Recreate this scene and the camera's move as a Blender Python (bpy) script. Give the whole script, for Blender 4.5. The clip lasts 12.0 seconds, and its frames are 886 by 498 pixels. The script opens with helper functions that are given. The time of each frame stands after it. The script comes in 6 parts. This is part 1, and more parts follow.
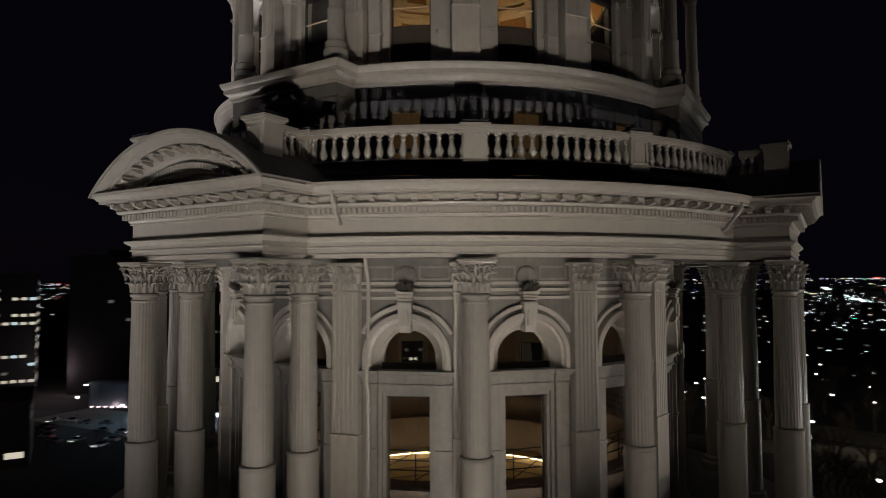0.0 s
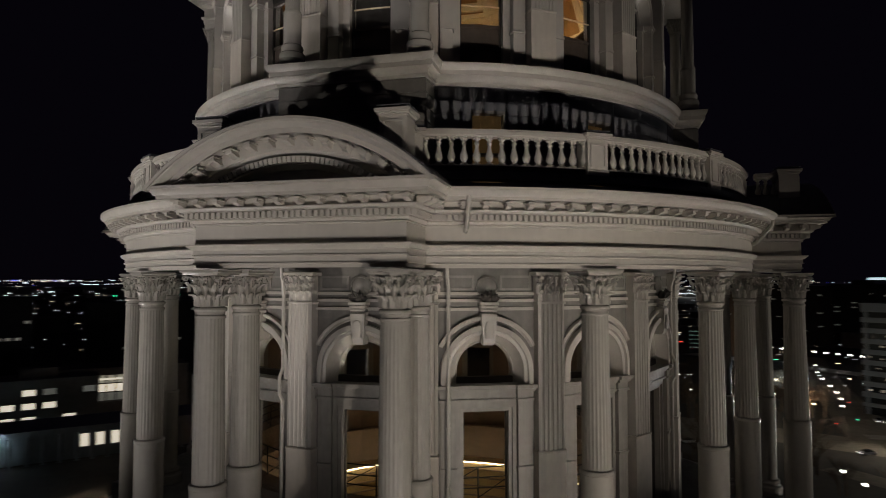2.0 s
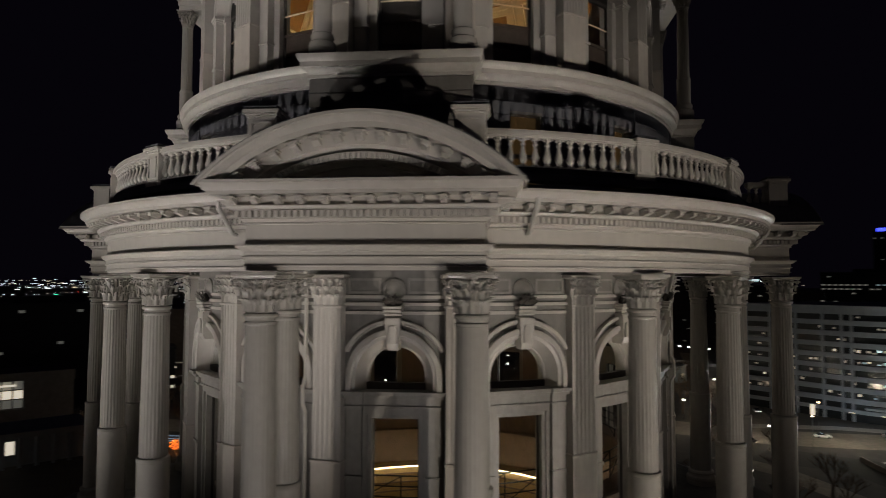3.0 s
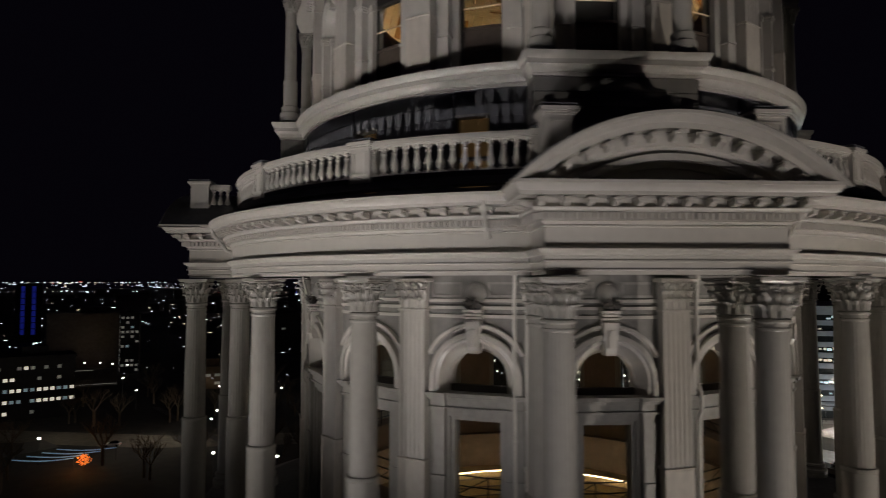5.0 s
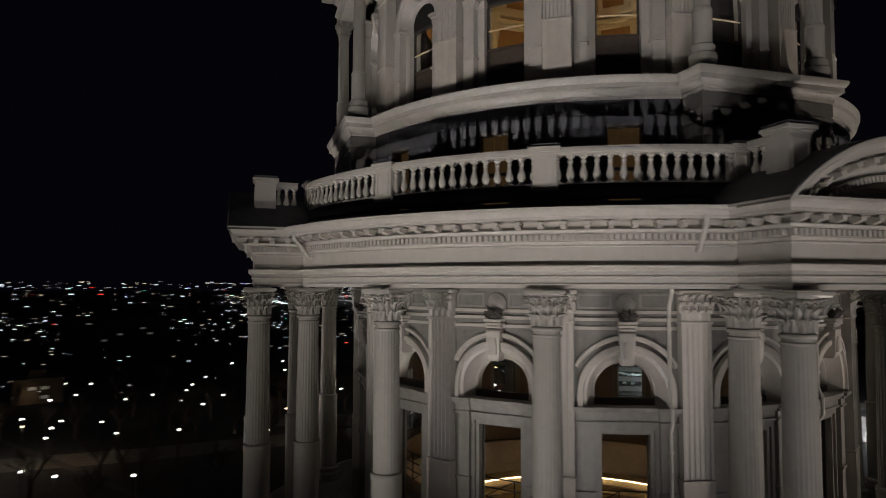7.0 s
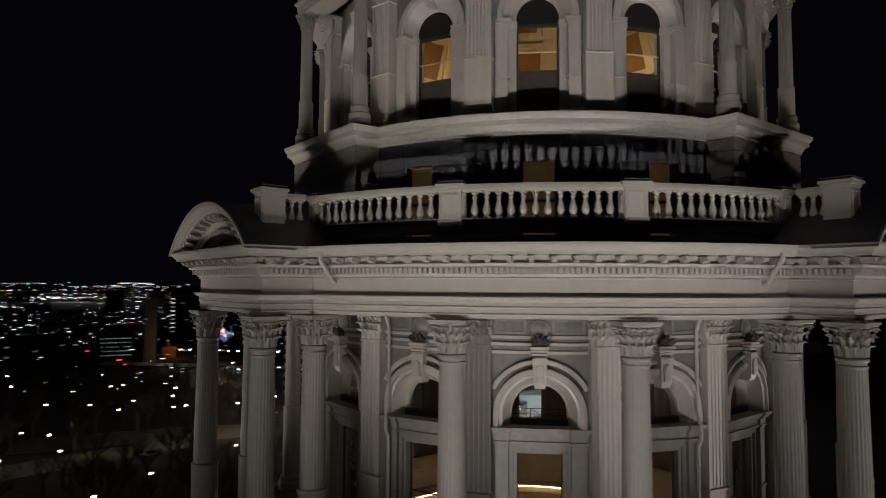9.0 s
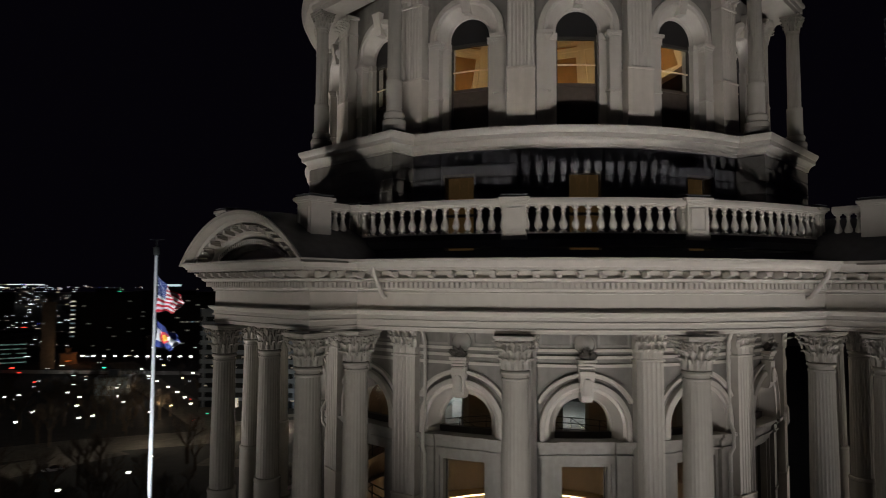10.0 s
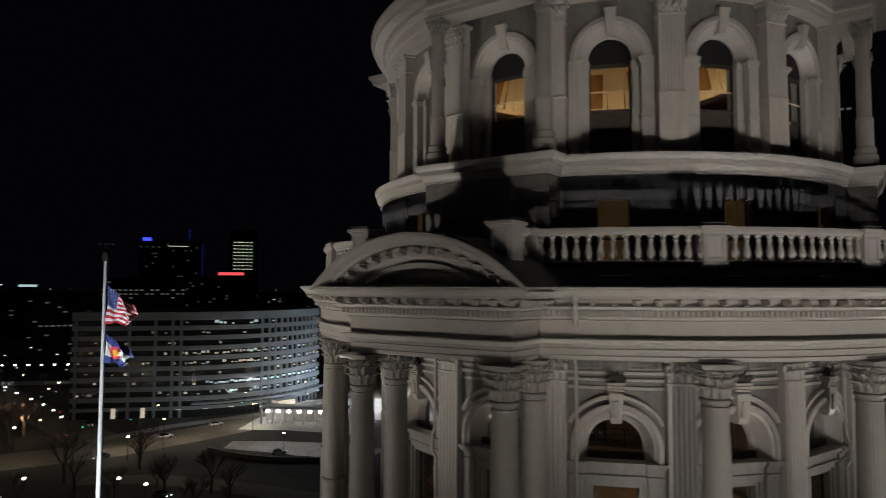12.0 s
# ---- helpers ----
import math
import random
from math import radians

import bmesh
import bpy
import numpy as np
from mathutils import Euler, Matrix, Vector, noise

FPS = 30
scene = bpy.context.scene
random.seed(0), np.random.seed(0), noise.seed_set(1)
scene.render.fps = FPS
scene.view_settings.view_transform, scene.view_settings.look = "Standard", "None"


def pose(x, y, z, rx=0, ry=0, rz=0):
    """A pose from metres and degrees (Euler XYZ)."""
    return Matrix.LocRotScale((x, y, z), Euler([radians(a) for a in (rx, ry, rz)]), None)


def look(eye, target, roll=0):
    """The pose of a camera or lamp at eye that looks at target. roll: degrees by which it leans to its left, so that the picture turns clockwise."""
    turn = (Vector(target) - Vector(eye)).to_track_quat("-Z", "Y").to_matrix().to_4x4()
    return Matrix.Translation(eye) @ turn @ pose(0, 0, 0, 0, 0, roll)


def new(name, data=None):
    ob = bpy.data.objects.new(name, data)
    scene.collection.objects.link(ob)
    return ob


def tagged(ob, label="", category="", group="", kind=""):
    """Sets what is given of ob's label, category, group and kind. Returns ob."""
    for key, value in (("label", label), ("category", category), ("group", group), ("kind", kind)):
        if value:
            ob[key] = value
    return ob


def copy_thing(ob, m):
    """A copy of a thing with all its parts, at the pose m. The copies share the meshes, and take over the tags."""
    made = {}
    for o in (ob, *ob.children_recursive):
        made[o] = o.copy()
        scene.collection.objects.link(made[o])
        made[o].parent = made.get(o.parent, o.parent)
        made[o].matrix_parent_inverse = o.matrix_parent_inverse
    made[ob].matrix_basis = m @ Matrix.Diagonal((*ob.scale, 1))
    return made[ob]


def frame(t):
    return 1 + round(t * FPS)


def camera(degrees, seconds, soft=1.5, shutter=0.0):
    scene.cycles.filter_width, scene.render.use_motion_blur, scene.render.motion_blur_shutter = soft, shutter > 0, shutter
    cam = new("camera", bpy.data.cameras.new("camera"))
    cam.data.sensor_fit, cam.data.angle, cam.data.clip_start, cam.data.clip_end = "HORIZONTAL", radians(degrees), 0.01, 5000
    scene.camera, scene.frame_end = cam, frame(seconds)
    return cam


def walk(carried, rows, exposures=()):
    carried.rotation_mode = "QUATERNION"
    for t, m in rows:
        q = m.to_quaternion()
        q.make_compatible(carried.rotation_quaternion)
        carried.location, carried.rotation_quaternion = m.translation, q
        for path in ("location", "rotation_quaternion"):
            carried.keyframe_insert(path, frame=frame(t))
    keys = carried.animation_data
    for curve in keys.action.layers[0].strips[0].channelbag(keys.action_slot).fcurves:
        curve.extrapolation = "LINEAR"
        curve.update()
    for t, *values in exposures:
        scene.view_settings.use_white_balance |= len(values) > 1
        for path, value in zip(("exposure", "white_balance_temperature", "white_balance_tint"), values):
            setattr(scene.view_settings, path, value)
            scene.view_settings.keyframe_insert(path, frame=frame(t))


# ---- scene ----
cam = camera(69.36, 12.0, soft=0.9, shutter=0.95)
# seconds, x, y, z, yaw, pitch, roll: a slow flight round the drum
PATH = [
    (0.0, 13.096, -22.133, 47.601, 31.27, 2.79, 0.22),
    (0.5, 11.427, -22.902, 47.669, 27.26, 2.81, 0.18),
    (1.0, 9.708, -23.520, 47.722, 23.15, 2.83, 0.16),
    (1.5, 7.936, -23.961, 47.788, 18.89, 2.86, 0.13),
    (2.0, 6.125, -24.269, 47.865, 13.89, 2.80, 0.03),
    (2.5, 4.391, -24.361, 47.924, 9.06, 2.83, -0.05),
    (3.0, 2.658, -24.411, 47.930, 5.13, 2.84, -0.13),
    (5.0, -5.020, -24.046, 47.985, -3.42, 2.97, -0.03),
    (5.5, -6.894, -23.601, 48.055, -5.88, 2.92, -0.13),
    (6.0, -8.737, -23.164, 48.083, -9.17, 2.99, -0.24),
    (6.5, -10.600, -22.597, 48.148, -12.97, 3.02, -0.21),
    (7.0, -12.334, -21.893, 48.223, -17.00, 3.12, -0.15),
    (9.0, -18.462, -17.756, 48.897, -38.13, 3.19, -0.25),
    (9.5, -19.640, -16.505, 49.039, -41.82, 3.27, -0.22),
    (10.0, -20.738, -15.199, 49.208, -45.57, 3.31, -0.20),
    (10.5, -21.826, -13.810, 49.378, -49.18, 3.34, -0.17),
    (11.0, -22.865, -12.334, 49.535, -51.73, 3.32, -0.14),
    (11.5, -23.896, -10.761, 49.692, -53.64, 3.29, -0.10),
    (12.0, -24.882, -9.060, 49.859, -56.22, 3.28, -0.14),
]
walk(cam, [(t, pose(x, y, z, 90 + pitch, roll, yaw)) for t, x, y, z, yaw, pitch, roll in PATH],
     [(0.0, 0.02, 6500, 10), (2.5, 0.10, 6500, 10), (5.5, -0.05, 6380, 11), (7.0, -0.10, 6420, 11), (9.5, -0.12, 6480, 10), (12.0, -0.44, 6500, 9)])

# ---- sky, floodlights, exposure ----
H = 48.0            # the tops of the big columns stand this high above the ground
AX = [-90, 180, 90, 0]

world = bpy.data.worlds.new("night")
scene.world = world
world.use_nodes = True
wn = world.node_tree.nodes
sky = wn.new("ShaderNodeTexSky")
sky.sky_type, sky.sun_disc = "NISHITA", False
sky.sun_elevation, sky.sun_rotation = radians(-8), radians(250)
bg = wn["Background"]
mixn = wn.new("ShaderNodeMix")
mixn.data_type = "RGBA"
mixn.inputs["Factor"].default_value = 0.9
mixn.inputs["B"].default_value = (0.0016, 0.0012, 0.0025, 1)
world.node_tree.links.new(sky.outputs[0], mixn.inputs["A"])
world.node_tree.links.new(mixn.outputs["Result"], bg.inputs["Color"])
bg.inputs["Strength"].default_value = 1.0
scene.view_settings.exposure = 0.0


def flood(az, dist, z, watts, aim_z, cone=32, size=0.35, tint=(1.0, 0.905, 0.815), aside=0.0):
    """A floodlight on the roof, thrown up at the drum."""
    lamp = bpy.data.lights.new("floodlight", "SPOT")
    lamp.energy, lamp.color, lamp.shadow_soft_size = watts, tint, size
    lamp.spot_size, lamp.spot_blend = radians(cone), 1.0
    a = radians(az)
    ob = new("floodlight", lamp)
    eye = Vector((dist * math.cos(a), dist * math.sin(a), H + z))
    # aside: metres by which the beam passes the axis, anticlockwise
    ob.matrix_world = look(eye, (-aside * math.sin(a), aside * math.cos(a), H + aim_z))
    return ob


COOLER = (1.0, 0.935, 0.925)
WARMER = (1.0, 0.932, 0.865)
# azimuth, watts, height aimed at, metres aside: lamps along the roof edges of the wings
for az, watts, aim, aside, tint in ((-211, 31600, 8.2, -1.0, WARMER), (-164, 4600, 7.6, -4.0, WARMER), (-148, 20200, 8.2, 1.6, WARMER), (-123, 5700, 8.8, -0.9, COOLER),
                                    (-112, 12400, 7.7, -3.4, COOLER), (-80, 7500, 8.2, -2.4, COOLER), (-57, 16900, 4.8, -3.0, (1.0, 0.89, 0.785)), (-33, 9300, 4.4, -1.6, (1.0, 0.89, 0.785)),
                                    (10, 13600, 5.6, -1.4, (1.0, 0.905, 0.815)), (60, 15300, 7.0, 0.0, WARMER), (118, 15300, 7.0, 0.0, WARMER)):
    flood(az, 43, -20, watts, aim, 26, 0.16, tint, aside)

# ---- materials ----


def material(name, base, rough=0.6, metal=0.0, vary=0.12, grain=6.0, stain=0.6, bump=0.1, per_object=0.0, streak=0.0):
    """A surface with fine grain, large stains and a little relief."""
    m = bpy.data.materials.new(name)
    m.use_nodes = True
    n, link = m.node_tree.nodes, m.node_tree.links.new
    b = n["Principled BSDF"]
    b.inputs["Roughness"].default_value, b.inputs["Metallic"].default_value = rough, metal
    geo = n.new("ShaderNodeNewGeometry")
    fine, wide = n.new("ShaderNodeTexNoise"), n.new("ShaderNodeTexNoise")
    fine.inputs["Scale"].default_value, fine.inputs["Detail"].default_value = grain, 6
    wide.inputs["Scale"].default_value, wide.inputs["Detail"].default_value = stain, 4
    link(geo.outputs["Position"], fine.inputs["Vector"])
    link(geo.outputs["Position"], wide.inputs["Vector"])
    add = n.new("ShaderNodeMath")
    add.operation = "ADD"
    link(fine.outputs["Fac"], add.inputs[0])
    link(wide.outputs["Fac"], add.inputs[1])
    mr = n.new("ShaderNodeMapRange")
    mr.inputs["From Min"].default_value, mr.inputs["From Max"].default_value = 0.7, 1.3
    mr.inputs["To Min"].default_value, mr.inputs["To Max"].default_value = 1 - vary, 1 + vary
    link(add.outputs[0], mr.inputs["Value"])
    hsv = n.new("ShaderNodeHueSaturation")
    hsv.inputs["Color"].default_value = (*base, 1)
    last = mr.outputs[0]
    if streak:
        # dirt washed down in narrow runs
        mp, run, ms, mx = n.new("ShaderNodeMapping"), n.new("ShaderNodeTexNoise"), n.new("ShaderNodeMapRange"), n.new("ShaderNodeMath")
        mp.inputs["Scale"].default_value = (4.0, 4.0, 0.35)
        run.inputs["Scale"].default_value, run.inputs["Detail"].default_value = 1.6, 5
        link(geo.outputs["Position"], mp.inputs["Vector"])
        link(mp.outputs[0], run.inputs["Vector"])
        ms.inputs["From Min"].default_value, ms.inputs["From Max"].default_value = 0.38, 0.62
        ms.inputs["To Min"].default_value, ms.inputs["To Max"].default_value = 1 - streak, 1 + streak * 0.6
        link(run.outputs["Fac"], ms.inputs["Value"])
        mx.operation = "MULTIPLY"
        link(ms.outputs[0], mx.inputs[0])
        link(last, mx.inputs[1])
        last = mx.outputs[0]
    if per_object:
        info, mo, mul = n.new("ShaderNodeObjectInfo"), n.new("ShaderNodeMapRange"), n.new("ShaderNodeMath")
        mo.inputs["To Min"].default_value, mo.inputs["To Max"].default_value = 1 - per_object, 1 + per_object
        mul.operation = "MULTIPLY"
        link(info.outputs["Random"], mo.inputs["Value"])
        link(mo.outputs[0], mul.inputs[0])
        link(last, mul.inputs[1])
        last = mul.outputs[0]
    link(last, hsv.inputs["Value"])
    link(hsv.outputs[0], b.inputs["Base Color"])
    if bump:
        bp = n.new("ShaderNodeBump")
        bp.inputs["Strength"].default_value, bp.inputs["Distance"].default_value = bump, 0.03
        link(fine.outputs["Fac"], bp.inputs["Height"])
        link(bp.outputs[0], b.inputs["Normal"])
    return m


def lamp_glow(name, colour, strength):
    m = bpy.data.materials.new(name)
    m.use_nodes = True
    b = m.node_tree.nodes["Principled BSDF"]
    b.inputs["Base Color"].default_value = (*colour, 1)
    b.inputs["Emission Color"].default_value, b.inputs["Emission Strength"].default_value = (*colour, 1), strength
    return m


def pane_glass(name, tint=(0.9, 0.92, 0.9)):
    m = bpy.data.materials.new(name)
    m.use_nodes = True
    b = m.node_tree.nodes["Principled BSDF"]
    b.inputs["Base Color"].default_value = (*tint, 1)
    b.inputs["Transmission Weight"].default_value, b.inputs["Roughness"].default_value = 1.0, 0.02
    b.inputs["IOR"].default_value = 1.45
    return m


STONE = material("painted_iron", (0.505, 0.477, 0.428), 0.34, vary=0.06, grain=4, stain=0.4, bump=0.02, streak=0.025)
# column paint set darker than the entablature's, for dimmer light low down
STONE_C = material("painted_iron_column_dim", (0.376, 0.356, 0.317), 0.24, vary=0.06, grain=5, stain=0.5, bump=0.03, per_object=0.05, streak=0.03)
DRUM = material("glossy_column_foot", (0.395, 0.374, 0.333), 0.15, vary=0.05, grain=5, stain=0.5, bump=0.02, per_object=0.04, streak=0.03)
# same paint as the iron, darkened to hold the shade of set-back walls
WALL = material("painted_wall_shaded", (0.212, 0.201, 0.182), 0.45, vary=0.14, grain=5, stain=0.6, bump=0.04, streak=0.07)
TRIM = material("painted_trim_shaded", (0.306, 0.290, 0.260), 0.4, vary=0.12, grain=5, stain=0.6, bump=0.04, streak=0.08)
# paler cream stands in for lamplight on the pilaster feet
DADO = material("cream_lamplit_dado", (0.55, 0.505, 0.44), 0.45, vary=0.08, grain=4, stain=0.6, bump=0.02, streak=0.05)
# grey wall; its blue cast stands in for sky fill in shade
GREY = material("grey_wall_blue_shade", (0.155, 0.158, 0.172), 0.55, vary=0.15, grain=5, stain=0.7, bump=0.08)
ROOFING = material("lead_roof", (0.09, 0.09, 0.10), 0.6, vary=0.25, grain=4, stain=0.5, bump=0.1)
BRONZE = material("dark_ornament", (0.06, 0.053, 0.045), 0.55, vary=0.3, grain=20, stain=3, bump=0.3)
PIPE = material("painted_pipe", (0.5, 0.48, 0.43), 0.4, vary=0.1)
SASH = material("dark_sash", (0.05, 0.045, 0.04), 0.5, vary=0.2)
SOOTY = material("black_panel", (0.012, 0.011, 0.011), 0.6, vary=0.2)
BROWN = material("brown_plaster", (0.27, 0.208, 0.165), 0.7, vary=0.2, stain=1.0)
DARKWOOD = material("dark_brown_panel", (0.075, 0.058, 0.045), 0.6, vary=0.2, grain=6, stain=1.0)
WOOD = material("honey_panel", (0.36, 0.19, 0.062), 0.6, vary=0.2, grain=7, stain=1.5)
TAN = material("tan_gallery_panel", (0.55, 0.42, 0.22), 0.6, vary=0.15, grain=7, stain=1.2)
CREAM = material("cream_beam", (0.78, 0.66, 0.45), 0.6, vary=0.1)
IRON = material("black_iron", (0.02, 0.02, 0.02), 0.5)
# glows of the two rings added inside to light vault and gallery
WARM = lamp_glow("vault_fill_glow", (1.0, 0.74, 0.42), 7)
GOLD = lamp_glow("gallery_edge_glow", (1.0, 0.76, 0.45), 6.5)
GLASS = pane_glass("window_glass")
FLOOR = material("deck_paving", (0.12, 0.12, 0.12), 0.8, vary=0.25, grain=5, stain=0.8)

# ---- shaping tools ----


def turn(az):
    """From the frame of something that faces south (-y) to the same thing facing azimuth az."""
    return Matrix.Rotation(radians(az + 90), 4, "Z")


def mesh_of(name, bm, mat, sharp=35):
    me = bpy.data.meshes.new(name)
    bmesh.ops.recalc_face_normals(bm, faces=bm.faces)
    bm.to_mesh(me)
    bm.free()
    me.materials.append(mat)
    if sharp:
        me.polygons.foreach_set("use_smooth", [True] * len(me.polygons))
        me.set_sharp_from_angle(angle=radians(sharp))
    return me


def part(name, bm, mat, parent=None, label="", sharp=35, m=None):
    """Links a bmesh (or a ready mesh) as one object, under a thing if one is given."""
    me = bm if isinstance(bm, bpy.types.Mesh) else mesh_of(name, bm, mat, sharp)
    ob = new(name, me)
    if parent is not None:
        ob.parent = parent
    if m is not None:
        ob.matrix_basis = m
    return tagged(ob, label)


def thing(name, m, label, category, group="", kind=""):
    ob = new(name)
    ob.empty_display_size = 0.2
    ob.matrix_basis = m
    return tagged(ob, label, category, group, kind)


def box(bm, x0, x1, y0, y1, z0, z1, bevel=0.0):
    r = bmesh.ops.create_cube(bm, size=1)
    m = Matrix.Translation(((x0 + x1) / 2, (y0 + y1) / 2, (z0 + z1) / 2)) @ Matrix.Diagonal((abs(x1 - x0), abs(y1 - y0), abs(z1 - z0), 1))
    bmesh.ops.transform(bm, matrix=m, verts=r["verts"])
    if bevel:
        edges = list({e for v in r["verts"] for e in v.link_edges})
        bmesh.ops.bevel(bm, geom=edges, offset=bevel, segments=1, affect="EDGES")


def rows_to_faces(bm, rows, closed=False, caps=False):
    """Skins rows of points of equal length; closed joins each row's end to its start."""
    vs = [[bm.verts.new(p) for p in row] for row in rows]
    k = len(vs[0])
    for a, b in zip(vs, vs[1:]):
        for i in range(k if closed else k - 1):
            j = (i + 1) % k
            bm.faces.new((a[i], a[j], b[j], b[i]))
    if caps:
        bm.faces.new(vs[0])
        bm.faces.new(vs[-1])
    return vs


def lathe(bm, profile, n=24, cx=0.0, cy=0.0):
    rows = [[(cx + r * math.cos(2 * math.pi * i / n), cy + r * math.sin(2 * math.pi * i / n), z) for i in range(n)] for r, z in profile]
    rows_to_faces(bm, rows, closed=True, caps=True)


def ring(bm, profile, n=192, a0=0.0, a1=360.0):
    """A closed profile of (radius, height) turned about the tower's axis."""
    full = abs(a1 - a0) >= 359.9
    k = n if full else n + 1
    rows = [[(r * math.cos(radians(a)), r * math.sin(radians(a)), z) for r, z in profile] for a in (a0 + (a1 - a0) * i / n for i in range(k))]
    if full:
        rows.append(rows[0])
    vs = rows_to_faces(bm, rows, closed=True, caps=not full)
    if full:
        bmesh.ops.remove_doubles(bm, verts=bm.verts, dist=1e-5)


def plan_loop(rad, half, front, z, d, seg=36):
    """The outline of the drum with its four porches, d metres outside the reference faces."""
    r, w, f = rad + d, half + d, front + d
    a = math.degrees(math.asin(w / r))
    base = [(-w, -math.sqrt(r * r - w * w)), (-w, -f), (w, -f)]
    base += [(r * math.cos(radians(t)), r * math.sin(radians(t))) for t in (-90 + a + (90 - 2 * a) * i / seg for i in range(seg + 1))][:-1]
    out = []
    for q in range(4):
        c, s = math.cos(q * math.pi / 2), math.sin(q * math.pi / 2)
        out += [(c * x - s * y, s * x + c * y, z) for x, y in base]
    return out


def moulding(bm, rad, half, front, profile, seg=36):
    """Sweeps a profile of (outset, height) round the drum and its porches, from the bottom up."""
    rows_to_faces(bm, [plan_loop(rad, half, front, z, d, seg) for d, z in profile], closed=True)


def bent(u, r, z):
    """A point of a curved wall that faces south, u metres along it."""
    return (r * math.sin(u / r), -r * math.cos(u / r), z)


def block_bent(bm, u0, u1, r0, r1, z0, z1, n=4):
    """A curved block between two radii."""
    rows = []
    for i in range(n + 1):
        a = (u0 + (u1 - u0) * i / n) / r1
        s, c = math.sin(a), -math.cos(a)
        rows.append([(r0 * s, r0 * c, z0), (r1 * s, r1 * c, z0), (r1 * s, r1 * c, z1), (r0 * s, r0 * c, z1)])
    rows_to_faces(bm, rows, closed=True, caps=True)


def tube(bm, pts, rad, n=8):
    """A round pipe along points."""
    pts = [Vector(p) for p in pts]
    rows = []
    for i, p in enumerate(pts):
        d = (pts[min(i + 1, len(pts) - 1)] - pts[max(i - 1, 0)]).normalized()
        side = d.cross(Vector((0.3, 0.9, 0.2))).normalized()
        up = d.cross(side)
        rows.append([p + rad * (math.cos(2 * math.pi * k / n) * side + math.sin(2 * math.pi * k / n) * up) for k in range(n)])
    rows_to_faces(bm, rows, closed=True, caps=True)

# ---- the tower: large structure ----
UP = Matrix.Translation((0, 0, H))


def place(az, base):
    """The pose of a thing that faces azimuth az, with its foot at base in the south-facing frame."""
    return UP @ turn(az) @ Matrix.Translation(base)


def fit(bm, base):
    """Moves a mesh drawn in the tower's frame to its thing's foot."""
    bmesh.ops.translate(bm, verts=bm.verts, vec=-Vector(base))
    return bm


def structure(name, bm, mat, label, category, sharp=35, m=None, kind="structure"):
    ob = part(name, bm, mat, None, label, sharp, UP if m is None else m)
    return tagged(ob, "", category, "", kind)


def holed_bay(bm, az, r, z0, z1, half, hole):
    """One bay of curved wall facing az with an opening: (half width, bottom, spring, arch radius or 0)."""
    hw, zb, zs, ra = hole
    us = sorted({round(-half + 2 * half * i / 30, 4) for i in range(31)} | {-hw, hw} | {round(hw * math.cos(math.pi * k / 24), 4) for k in range(25)})
    t = turn(az)
    for a, b in zip(us, us[1:]):
        mid = (a + b) / 2

        def top(u):
            return zs + (math.sqrt(max(0, ra * ra - u * u)) if ra else 0)
        if abs(mid) >= hw:
            bm.faces.new([bm.verts.new(t @ Vector(bent(u, r, z))) for u, z in ((a, z0), (b, z0), (b, z1), (a, z1))])
        else:
            if zb > z0:
                bm.faces.new([bm.verts.new(t @ Vector(bent(u, r, z))) for u, z in ((a, z0), (b, z0), (b, zb), (a, zb))])
            bm.faces.new([bm.verts.new(t @ Vector(bent(u, r, z))) for u, z in ((a, top(a)), (b, top(b)), (b, z1), (a, z1))])


BAYS = [22.5 * k for k in range(16)]

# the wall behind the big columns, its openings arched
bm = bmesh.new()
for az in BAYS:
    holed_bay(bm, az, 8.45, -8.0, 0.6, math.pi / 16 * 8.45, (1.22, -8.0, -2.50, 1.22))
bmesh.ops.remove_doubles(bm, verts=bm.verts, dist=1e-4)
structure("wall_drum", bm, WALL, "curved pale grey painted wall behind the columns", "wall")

# its inner face
bm = bmesh.new()
for az in BAYS:
    holed_bay(bm, az, 7.85, -14.0, 2.0, math.pi / 16 * 7.85, (0.8, -6.1, -2.45, 0.8))
bmesh.ops.remove_doubles(bm, verts=bm.verts, dist=1e-4)
structure("wall_inner", bm, BROWN, "dim brown plaster wall inside the rotunda", "wall")

# string courses on that wall
for z0, z1, out in ((-0.92, -0.84, 0.05), (-0.70, -0.62, 0.07), (-0.52, -0.44, 0.05)):
    bm = bmesh.new()
    ring(bm, [(8.40, z0), (8.45 + out, z0), (8.45 + out, z1), (8.40, z1)])
    structure("trim_string_course", bm, STONE, "thin pale moulding along the drum wall", "trim")

# the walk behind the columns, its ceiling and the drum below
bm = bmesh.new()
outer = plan_loop(11.35, 2.7, 12.5, 0.0, 0.0)
inner = [(x * 8.0 / math.hypot(x, y), y * 8.0 / math.hypot(x, y)) for x, y, z in outer]
rows_to_faces(bm, [[(x, y, -8.6) for x, y in inner], [(x, y, -8.6) for x, y, z in outer], [(x, y, -8.0) for x, y, z in outer], [(x, y, -8.0) for x, y in inner]], closed=True)
structure("floor_colonnade", bm, FLOOR, "grey paved walk under the columns", "floor")
bm = bmesh.new()
ring(bm, [(8.3, 0.22), (10.45, 0.22), (10.35, 0.4), (8.3, 0.4)])
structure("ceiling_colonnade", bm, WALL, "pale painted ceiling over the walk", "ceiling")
bm = bmesh.new()
ring(bm, [(8.2, -24.0), (13.4, -24.0), (13.4, -8.9), (13.0, -8.6), (8.2, -8.6)], 96)
